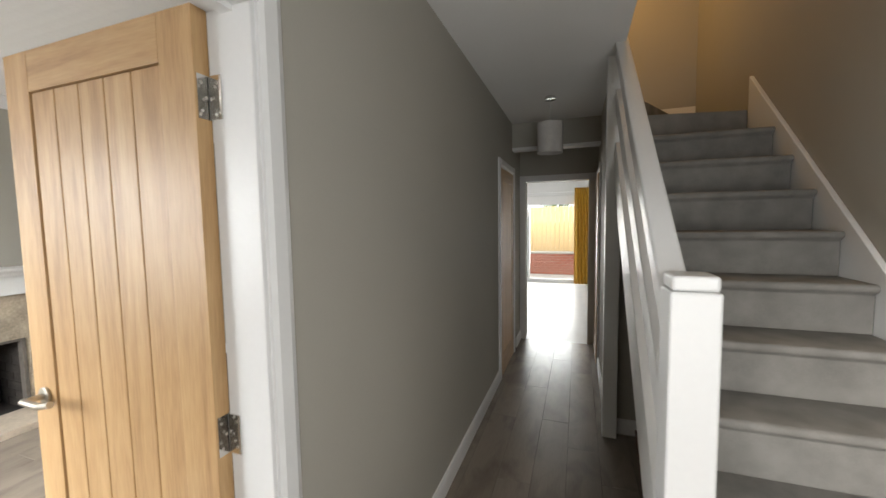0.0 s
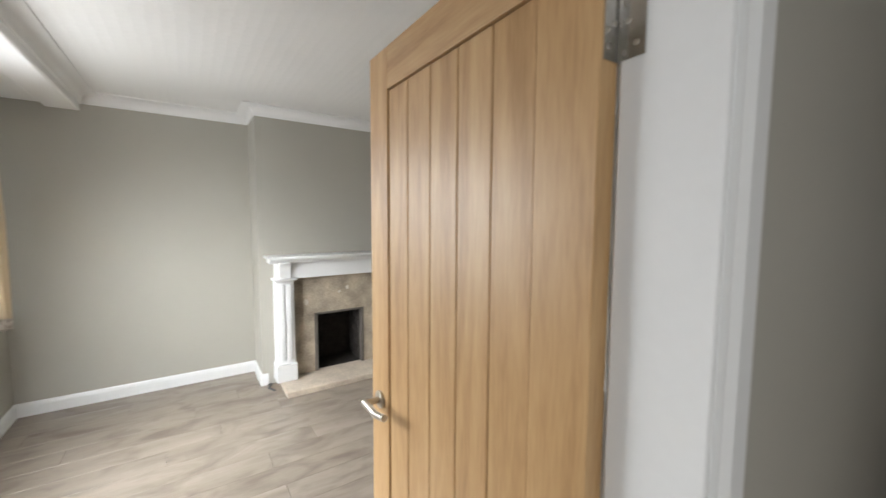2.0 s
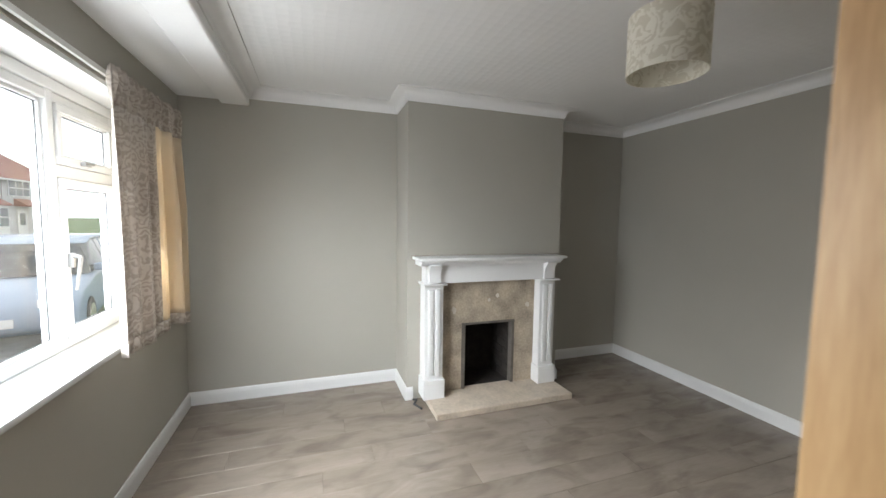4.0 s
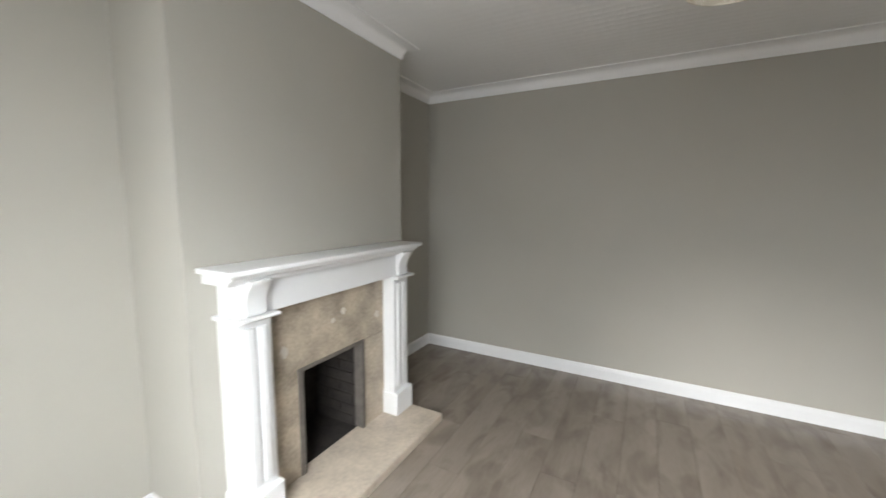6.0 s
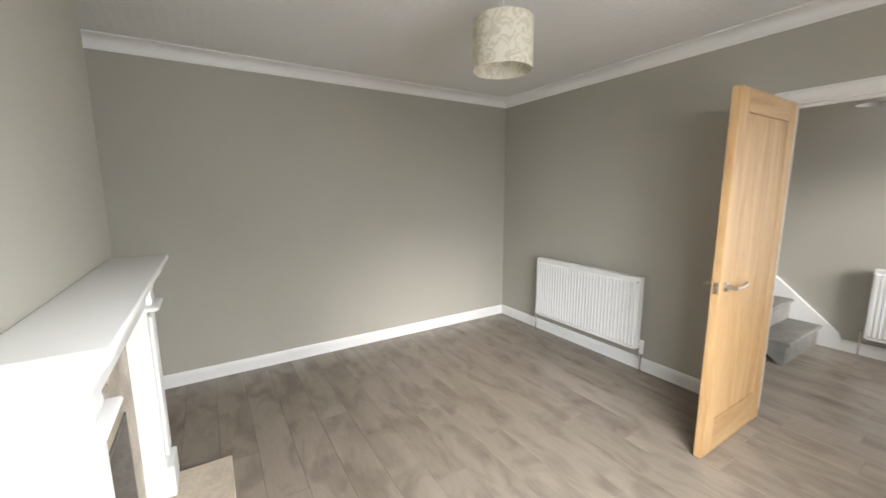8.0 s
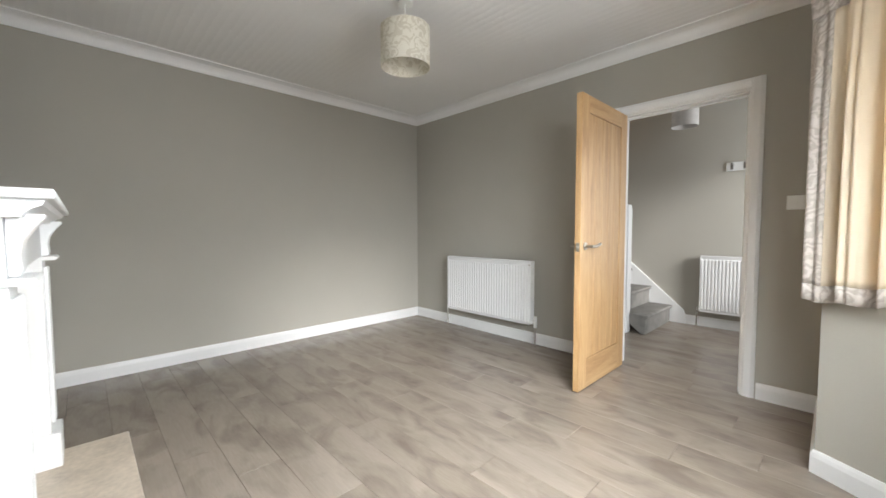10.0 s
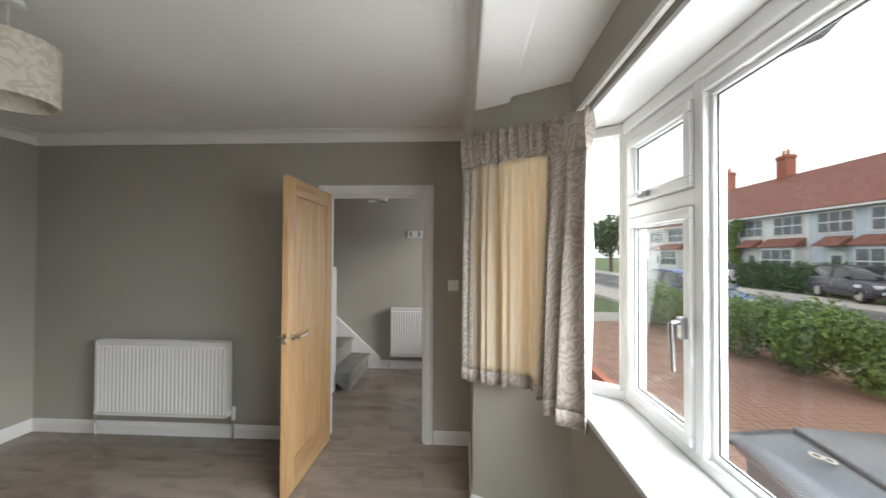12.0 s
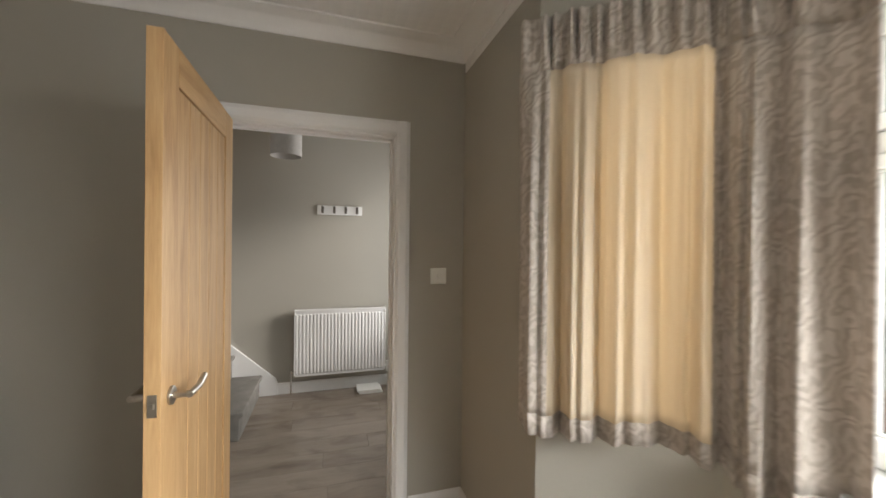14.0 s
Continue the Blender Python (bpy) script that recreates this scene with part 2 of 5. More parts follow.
# front wall: stub, angled returns, wall under and over the window
bm = B()
box(bm, -1.42, XR, 0.45, YS - 0.002, 0, 2.36)
solid("wall_front_stub", bm, PAINT, "greige painted short wall beside the bay window", "wall", ST)
BAY = [(-1.42, YS), (-1.72, YI), (XL, YI), (XL, -0.03), (-1.86, -0.03), (-1.42, 0.62)]
bm = prism(B(), BAY, 0, SILL - 0.03)
solid("wall_bay_low", bm, PAINT, "greige painted wall under the bay window", "wall", ST)
bm = prism(B(), BAY, LINTEL, 2.41)
solid("wall_bay_head", bm, PAINT, "greige painted wall above the bay window", "wall", ST)
bm = box(B(), XL, -3.955, -0.03, YI, SILL - 0.03, LINTEL)
solid("wall_bay_end", bm, PAINT, "greige painted end of the bay by the fireplace wall", "wall", ST)
# ceilings
bm = box(B(), XL - 0.15, XR, 0.70, YB + 0.15, ZC, ZC + 0.1)
ceiling_main = solid("ceiling", bm, PAPER, "white ceiling with embossed paper in the living room", "ceiling", ST)
bm = box(B(), XL, XR, 0.535, YS, 2.36, ZC - 0.001)
bevel(bm, 0.012, 2)
solid("ceiling_beam", bm, CEIL, "white painted boxed beam across the bay", "beam", ST)
bm = box(B(), XL, -1.2, -0.1, 0.534, 2.39, 2.46)
solid("ceiling_bay", bm, CEIL, "white painted ceiling inside the bay", "ceiling", ST)
bm = B()
box(bm, HL - 0.13, HR + 0.045, 0.3, 5.97, ZH, ZH + 0.12)
box(bm, HR + 0.045, SW, 5.9, 5.97, ZH, ZH + 0.12)
box(bm, HR + 0.045, SW, 0.3, 1.9, ZH, ZH + 0.12)
solid("ceiling_hall", bm, CEIL, "white painted hall ceiling", "ceiling", ST)


# coving
def coving(name, pts, closed=False):
    """A concave cornice along a line of corners, with the room to the left of the way."""
    prof = [(0.0, -0.085), (0.008, -0.085), (0.012, -0.076)] + [(0.012 + 0.066 * (1 - math.cos(a)), -0.076 + 0.064 * math.sin(a)) for a in np.linspace(0.15, 1.5, 7)] + [(0.088, -0.008), (0.095, -0.008), (0.095, 0.0), (0.0, 0.0)]
    bm = B()
    rings = []
    for i, p in enumerate(pts):
        p = Vector(p)
        d0 = (p - Vector(pts[i - 1])).normalized() if i else None
        d1 = (Vector(pts[i + 1]) - p).normalized() if i + 1 < len(pts) else None
        n0 = Vector((-d0.y, d0.x)) if d0 else None
        n1 = Vector((-d1.y, d1.x)) if d1 else None
        if n0 is None or n1 is None:
            nn = n0 or n1
        else:
            nn = (n0 + n1) / (1 + n0.dot(n1))
        rings.append([bm.verts.new((p.x + nn.x * u, p.y + nn.y * u, ZC + v)) for u, v in prof])
    for a, b in zip(rings, rings[1:]):
        for j in range(len(prof)):
            k = (j + 1) % len(prof)
            bm.faces.new((a[j], a[k], b[k], b[j]))
    return solid(name, bm, CEIL, "white moulded plaster coving", "coving", ST, smooth=True)


coving("coving", [(XR, 3.0), (XR, YB), (XL, YB), (XL, CY1), (CX, CY1), (CX, CY0), (XL, CY0), (XL, YS), (XR, YS), (XR, 3.0)])


# skirting
def skirting(name, pts, h=0.105, label="white painted wooden skirting board"):
    prof = [(0, 0), (0.016, 0), (0.016, h - 0.03), (0.012, h - 0.012), (0.006, h), (0, h)]
    bm = B()
    rings = []
    for i, p in enumerate(pts):
        p = Vector(p)
        d0 = (p - Vector(pts[i - 1])).normalized() if i else None
        d1 = (Vector(pts[i + 1]) - p).normalized() if i + 1 < len(pts) else None
        n0 = Vector((-d0.y, d0.x)) if d0 else None
        n1 = Vector((-d1.y, d1.x)) if d1 else None
        nn = (n0 or n1) if n0 is None or n1 is None else (n0 + n1) / (1 + n0.dot(n1))
        rings.append([bm.verts.new((p.x + nn.x * u, p.y + nn.y * u, v)) for u, v in prof])
    for a, b in zip(rings, rings[1:]):
        for j in range(len(prof)):
            k = (j + 1) % len(prof)
            bm.faces.new((a[j], a[k], b[k], b[j]))
    for r in (rings[0][::-1], rings[-1]):
        bm.faces.new(r)
    return solid(name, bm, WHITE, label, "skirting board", ST)


skirting("baseboard", [(XR, DY1 + 0.07), (XR, YB), (XL, YB), (XL, CY1), (CX, CY1), (CX, 3.26)])
skirting("baseboard", [(CX, 1.96), (CX, CY0), (XL, CY0), (XL, YI), (-1.72, YI), (-1.42, YS), (XR, YS), (XR, DY0 - 0.07)])
skirting("baseboard", [(HL, 4.68), (HL, DY1 + 0.07)])
skirting("baseboard", [(HL, DY0 - 0.07), (HL, 0.45)])
skirting("baseboard", [(HL, 5.97), (HL, 5.60)])
skirting("baseboard", [(SW, 0.45), (SW, 1.9)])

# hall walls
bm = B()
box(bm, SW, SW + 0.15, 0.3, 6.2, 0, 4.9)
solid("wall_stairs", bm, PAINT, "greige painted wall beside the stairs", "wall", ST)
bm = B()
box(bm, HL - 0.13, 0.36, 0.3, 0.45, 0, ZH)
box(bm, 1.08, SW, 0.3, 0.45, 0, ZH)
box(bm, 0.36, 1.08, 0.3, 0.45, 2.1, ZH)
box(bm, 0.36, 1.08, 0.3, 0.45, 0, 0.5)
solid("wall_front_hall", bm, PAINT, "greige painted front wall of the hall", "wall", ST)
bm = B()
box(bm, HR, HR + 0.09, 4.02, 5.30, 0, ZH)
box(bm, HR, HR + 0.09, 5.30, 5.94, 1.98, ZH)
box(bm, HR, HR + 0.09, 5.94, 5.97, 0, ZH)
solid("wall_under_stairs", bm, PAINT, "greige painted wall enclosing the cupboard under the stairs", "wall", ST)
bm = B()
box(bm, HL - 0.13, -0.46, 5.97, 6.2, 0, ZH)
box(bm, 0.29, SW, 5.97, 6.2, 0, 4.9)
box(bm, -0.46, 0.29, 5.97, 6.2, 1.97, ZH)
solid("wall_hall_end", bm, PAINT, "greige painted wall at the end of the hall", "wall", ST)
bm = box(B(), HL, HR, 5.40, 5.50, 2.27, ZH)
solid("wall_hall_bulkhead", bm, PAINT, "greige painted downstand across the hall ceiling", "wall", ST)
bm = box(B(), HL, HR, 5.385, 5.515, 2.245, 2.275)
bevel(bm, 0.004)
solid("trim_bulkhead", bm, WHITE, "white trim under the hall downstand", "trim", ST)
# stairwell above the hall
bm = B()
box(bm, HR - 0.6, SW, 5.9, 5.97, ZH + 0.12, 4.9)
box(bm, -0.52, SW + 0.15, 1.75, 1.9, ZH + 0.12, 4.9)
box(bm, -0.67, -0.52, 1.75, 5.97, ZH + 0.12, 4.9)
solid("wall_landing", bm, PAINT, "painted walls of the upper landing", "wall", ST)
bm = box(B(), -0.67, SW + 0.15, 1.75, 6.2, 4.9, 5.0)
solid("ceiling_landing", bm, CEIL, "white painted landing ceiling", "ceiling", ST)

# ---- floor base; its boards are laid at the end ----
bm = B()
box(bm, XL, XR, 0.2, YB, -0.06, -0.012)
box(bm, XR, SW, 0.45, 5.97, -0.06, -0.012)
floor_ob = solid("floor", bm, UNDERLAY, "grey oak laminate floor running through living room and hall", "floor", ST)


# ---- doorways ----
def doorway(name, xa, xb, y0, y1, z, label, sides=(1, 1)):
    """A white lining with stops and architraves for an opening in a wall that runs along y."""
    t = thing(name, label, "door frame", (0, 0, 0), kind=ST)
    a = 0.068
    bm = B()
    box(bm, xa, xb, y0, y0 + 0.018, 0, z)
    part("jamb", bevel(bm), WHITE, t)
    bm = B()
    box(bm, xa, xb, y1 - 0.018, y1, 0, z)
    part("jamb", bevel(bm), WHITE, t)
    bm = B()
    box(bm, xa, xb, y0, y1, z - 0.018, z + 0.004)
    part("head", bevel(bm), WHITE, t)
    xs = xa + 0.045
    bm = B()
    box(bm, xs, xs + 0.035, y0 + 0.018, y0 + 0.03, 0, z - 0.02)
    box(bm, xs, xs + 0.035, y0 + 0.018, y1 - 0.018, z - 0.03, z - 0.018)
    part("door_stop", bm, WHITE, t)
    for on, x0, s in ((sides[0], xa, -1), (sides[1], xb, 1)):
        if not on:
            continue
        prof = [(0, 0), (a, 0), (a, 0.012), (a - 0.02, 0.019), (0.012, 0.017), (0, 0.009)]
        for nm, ya, d in (("architrave", y0 + 0.006, -1), ("architrave", y1 - 0.006, 1)):
            bm = prism(B(), [(x0 + s * v, ya + d * u) for u, v in prof], 0, z - 0.006 + a)
            part(nm, bm, WHITE, t)
        bm = prism(B(), [(x0 + s * v, z - 0.006 + u) for u, v in prof], y0 + 0.0062 , y1 - 0.0062, "y")
        part("architrave", bm, WHITE, t)
    return t


doorway("door_frame", XR, HL, DY0, DY1, DZ, "white painted frame of the living room doorway")
doorway("door_frame", XR, HL, 4.67, 5.42, 2.0, "white painted frame of a closed door in the hall", (0, 1))
doorway("door_frame", HR, HR + 0.09, 5.30, 5.94, 1.98, "white painted frame of the under-stairs cupboard door", (1, 0))
t = thing("door_frame", "white painted frame at the end of the hall", "door frame", kind=ST)
for x0, x1, z0, z1, nm in ((-0.52, -0.445, 0, 2.03, "architrave"), (0.275, 0.35, 0, 2.03, "architrave"), (-0.445, 0.275, 1.955, 2.03, "architrave")):
    part(nm, bevel(box(B(), x0, x1, 5.952, 5.97, z0, z1), 0.004), WHITE, t)


def lever(parent, m, s=1):
    """A lever handle on a round rose; the lever points along local +x."""
    bm = cyl(B(), (0, 0, 0), (0, 0.009, 0), 0.026, 28)
    rose = part("rose", bevel(bm, 0.002), STEEL, parent, smooth=True)
    rose.matrix_local = m
    bm = B()
    cyl(bm, (0, 0.009, 0), (0, 0.052, 0), 0.0095, 20)
    cyl(bm, (-0.008, 0.05, 0), (0.072, 0.052, 0), 0.0095, 20)
    cyl(bm, (0.068, 0.052, -0.002), (0.128, 0.05, 0.012), 0.0095, 20)
    lv = part("lever", bm, STEEL, parent, "brushed steel lever", smooth=True)
    lv.matrix_local = m
    return lv


def oak_door(name, label, w, h, boards=5):
    """A boarded oak door in its own axes: hinge at x=0, leaf along +x, faces at y=0 and y=0.04."""
    t = thing(name, label, "door")
    st, th = 0.112, 0.04
    part("stile", bevel(box(B(), 0, st, 0, th, 0, h), 0.0015), OAK, t)
    part("stile", bevel(box(B(), w - st, w, 0, th, 0, h), 0.0015), OAK, t)
    part("top_rail", bevel(box(B(), st + 0.0005, w - st - 0.0005, 0, th, h - st, h), 0.0015), OAK_H, t)
    part("bottom_rail", bevel(box(B(), st + 0.0005, w - st - 0.0005, 0, th, 0, 0.2), 0.0015), OAK_H, t)
    part("panel_core", box(B(), st, w - st, 0.014, th - 0.014, 0.2, h - st), OAK_DARK, t)
    bw = (w - 2 * st - 0.004) / boards
    for i in range(boards):
        x = st + 0.002 + i * bw
        part("board", bevel(box(B(), x + 0.0016, x + bw - 0.0016, 0.005, 0.0145, 0.203, h - st - 0.003), 0.002, 1), OAK, t)
    part("back_panel", bevel(box(B(), st + 0.003, w - st - 0.003, th - 0.0145, th - 0.002, 0.2002, h - st - 0.003), 0.002, 1), OAK_EDGE, t, "golden flush oak panel")
    return t


door = oak_door("door_living_room", "oak boarded door with steel lever handles, standing open", 0.757, 1.98)
door.matrix_world = pose(-0.656, 1.862, 0.008) @ Matrix.Scale(-1, 4, (1, 0, 0))
lever(door, pose(0.695, 0, 0.98, 0, 0, 180))
lever(door, pose(0.695, 0.04, 0.98) @ Matrix.Scale(-1, 4, (1, 0, 0)))
part("latch_plate", bevel(box(B(), 0.7565, 0.7585, 0.009, 0.031, 0.945, 1.005), 0.0005, 1), STEEL, door)
part("latch_bolt", bevel(box(B(), 0.758, 0.767, 0.013, 0.027, 0.968, 0.984), 0.002, 1), STEEL, door)
for z in (1.73, 0.92, 0.2):
    bm = B()
    cyl(bm, (-0.003, 0.0405, z), (-0.003, 0.0405, z + 0.1), 0.0055, 14)
    box(bm, -0.003, 0.0004, 0.004, 0.036, z, z + 0.1)
    box(bm, -0.042, -0.006, 0.0315, 0.0345, z, z + 0.1)
    hg = part("hinge", bm, CHROME, door, "shiny steel butt hinge", smooth=True)
    bm = B()
    for k in (0.018, 0.05, 0.082):
        cyl(bm, (-0.003, 0.014 + 0.012 * (k == 0.05), z + k), (-0.0042, 0.014 + 0.012 * (k == 0.05), z + k), 0.004, 10)
        cyl(bm, (-0.030 + 0.012 * (k == 0.05), 0.0315, z + k), (-0.030 + 0.012 * (k == 0.05), 0.0302, z + k), 0.004, 10)
    part("screw", bm, STEEL, hg)
d2 = oak_door("door_hall", "closed oak boarded door on the hall", 0.71, 1.975)
d2.matrix_world = pose(HL - 0.03, 5.40, 0.006, 0, 0, -90)
bm = bevel(box(B(), 0.60, 0.64, -0.006, 0, 0.98, 1.09), 0.006)
part("finger_plate", bm, STEEL, d2, "dark steel flush pull")
d3 = oak_door("door_cupboard", "oak boarded cupboard door under the stairs", 0.60, 1.95, 4)
d3.matrix_world = pose(HR + 0.015, 5.32, 0.006, 0, 0, 90) @ Matrix.Scale(-1, 4, (0, 1, 0)) @ pose(0, -0.04, 0)
lever(d3, pose(0.54, 0.04, 1.02) @ Matrix.Scale(-1, 4, (1, 0, 0)))

# ---- fireplace ----
STONE = material("marble_insert", (0.42, 0.355, 0.275), 0.4, var=0.22, scale=7, fine=60, bump=0.15)
HEARTH = material("marble_hearth", (0.55, 0.47, 0.38), 0.35, var=0.13, scale=6, fine=45, bump=0.1)
SOOT = material("sooty_brick", (0.03, 0.024, 0.02), 0.9, var=0.3, scale=14, fine=80, bump=0.8)
IRON = material("grey_fire_trim", (0.13, 0.115, 0.10), 0.55, var=0.15, scale=20, fine=90, bump=0.2)
PLASTER = material("pale_filler", (0.62, 0.58, 0.52), 0.8, var=0.08)
fs = thing("fireplace_surround", "white painted wooden fire surround with corbels and shelf", "fireplace", (CX, 2.6, 0))


def fpart(name, bm, mat=None, parent=None, label="", smooth=False):
    ob = part(name, bm, mat or WHITE, parent or fs, label, smooth)
    if not parent:
        ob.matrix_parent_inverse = Matrix.Translation((-CX, -2.6, 0))
    return ob


PF = -3.885
bm = B()
box(bm, CX, -3.815, 1.95, 3.283, 1.172, 1.195)
fpart("shelf", bevel(bm, 0.006, 3), smooth=True)
bm = prism(B(), [(CX, 1.13), (-3.872, 1.13), (-3.868, 1.14), (-3.855, 1.15), (-3.838, 1.158), (-3.832, 1.171), (CX, 1.171)], 1.975, 3.253, "y")
fpart("bed_mould", bm, smooth=True)
fpart("frieze", bevel(box(B(), CX, -3.905, 2.03, 3.225, 0.985, 1.129), 0.002))
for y0 in (2.02, 3.07):
    y1 = y0 + 0.155
    bm = box(B(), CX, -3.90, y0, y1, 0.052, 0.972)
    pil = fpart("pilaster", bevel(bm, 0.003))
    for k in range(2):
        fy0 = y0 + 0.026 + k * 0.056
        bm = box(B(), -3.901, PF, fy0, fy0 + 0.048, 0.24, 0.94)
        fpart("reed", bevel(bm, 0.010, 3), smooth=True)
    fpart("plinth_block", bevel(box(B(), CX, -3.87, y0 - 0.012, y1 + 0.012, 0.05, 0.205), 0.006))
    bm = prism(B(), [(CX, 0.972), (-3.862, 0.972), (-3.852, 0.98), (-3.858, 0.988), (CX, 0.988)], y0 - 0.018, y1 + 0.018, "y")
    fpart("capital", bm)
    prof = [(-3.904, 0.99), (-3.884, 0.99), (-3.878, 1.005), (-3.882, 1.04), (-3.876, 1.075), (-3.858, 1.105), (-3.838, 1.13), (-3.838, 1.14), (-3.904, 1.14)]
    bm = prism(B(), prof, y0 + 0.03, y1 - 0.03, "y")
    fpart("corbel", bevel(bm, 0.002, 1), smooth=True)
fi = thing("fireplace_insert", "worn beige marble panel around an empty fire opening", "fireplace", (CX, 2.6, 0))


def ipart(name, bm, mat, label=""):
    ob = part(name, bm, mat, fi, label)
    ob.matrix_parent_inverse = Matrix.Translation((-CX, -2.6, 0))
    return ob


IX = -3.985
ipart("side_slab", bevel(box(B(), CX, IX, 2.176, FY0, 0.05, FZ), 0.002), STONE)
ipart("side_slab", bevel(box(B(), CX, IX, FY1, 3.069, 0.05, FZ), 0.002), STONE)
ipart("head_slab", bevel(box(B(), CX, IX, 2.176, 3.069, FZ + 0.001, 0.984), 0.002), STONE)
for y0, y1, z0, z1 in ((FY0 - 0.004, FY0 + 0.028, 0.05, FZ + 0.004), (FY1 - 0.022, FY1 + 0.002, 0.05, FZ + 0.004), (FY0 + 0.028, FY1 - 0.022, FZ - 0.016, FZ + 0.004)):
    ipart("trim", bevel(box(B(), CX - 0.01, IX + 0.006, y0, y1, z0, z1), 0.002), IRON, "dark metal edge of the opening")
rng = random.Random(4)
for y, z, r in ((2.30, 0.74, 0.024), (2.62, 0.81, 0.013), (2.70, 0.845, 0.018), (3.0, 0.75, 0.02)):
    bm = prism(B(), [(y + r * rng.uniform(0.6, 1.2) * math.cos(a), z + r * rng.uniform(0.7, 1.5) * math.sin(a)) for a in np.linspace(0, 6.0, 11)], IX - 0.001, IX + 0.0025, "x")
    ipart("filler_patch", bm, PLASTER, "pale filler patch")
# fire chamber
bm = B()
box(bm, XL + 0.02, XL + 0.05, FY0, FY1, 0, FZ)
box(bm, XL + 0.05, CX, FY0 - 0.02, FY0 + 0.004, 0, FZ)
box(bm, XL + 0.05, CX, FY1 - 0.004, FY1 + 0.02, 0, FZ)
box(bm, XL + 0.05, CX, FY0, FY1, FZ - 0.004, FZ + 0.02)
box(bm, XL + 0.05, CX, FY0, FY1, 0, 0.03)
ch = solid("fire_chamber", bm, SOOT, "sooty black empty fire chamber", "fireplace", ST)
for row in range(8):
    off = 0.0 if row % 2 else 0.11
    for k in range(3):
        x0 = XL + 0.06 + k * 0.215 - off
        x1 = min(x0 + 0.205, CX - 0.02)
        x0 = max(x0, XL + 0.055)
        if x1 - x0 < 0.03:
            continue
        for ya, yb in ((FY0 + 0.004, FY0 + 0.010), (FY1 - 0.011, FY1 - 0.004)):
            part("brick", bevel(box(B(), x0, x1, ya, yb, 0.035 + row * 0.072, 0.098 + row * 0.072), 0.002, 1), SOOT, ch)
bm = B()
box(bm, CX, -3.632, 2.045, 3.243, 0, 0.05)
solid("hearth", bevel(bm, 0.006, 2), HEARTH, "cream marble hearth slab before the fireplace", "hearth")
bm = B()
pts = [(-4.0 + 0.05 * i, 1.955 + 0.02 * math.sin(i * 2.1), 0.012 + 0.02 * abs(math.sin(i * 1.3))) for i in range(5)]
for a, b in zip(pts, pts[1:]):
    cyl(bm, a, b, 0.008, 8)
solid("cable_coil", bm, SEAL, "short black cable end lying beside the hearth", "cable")


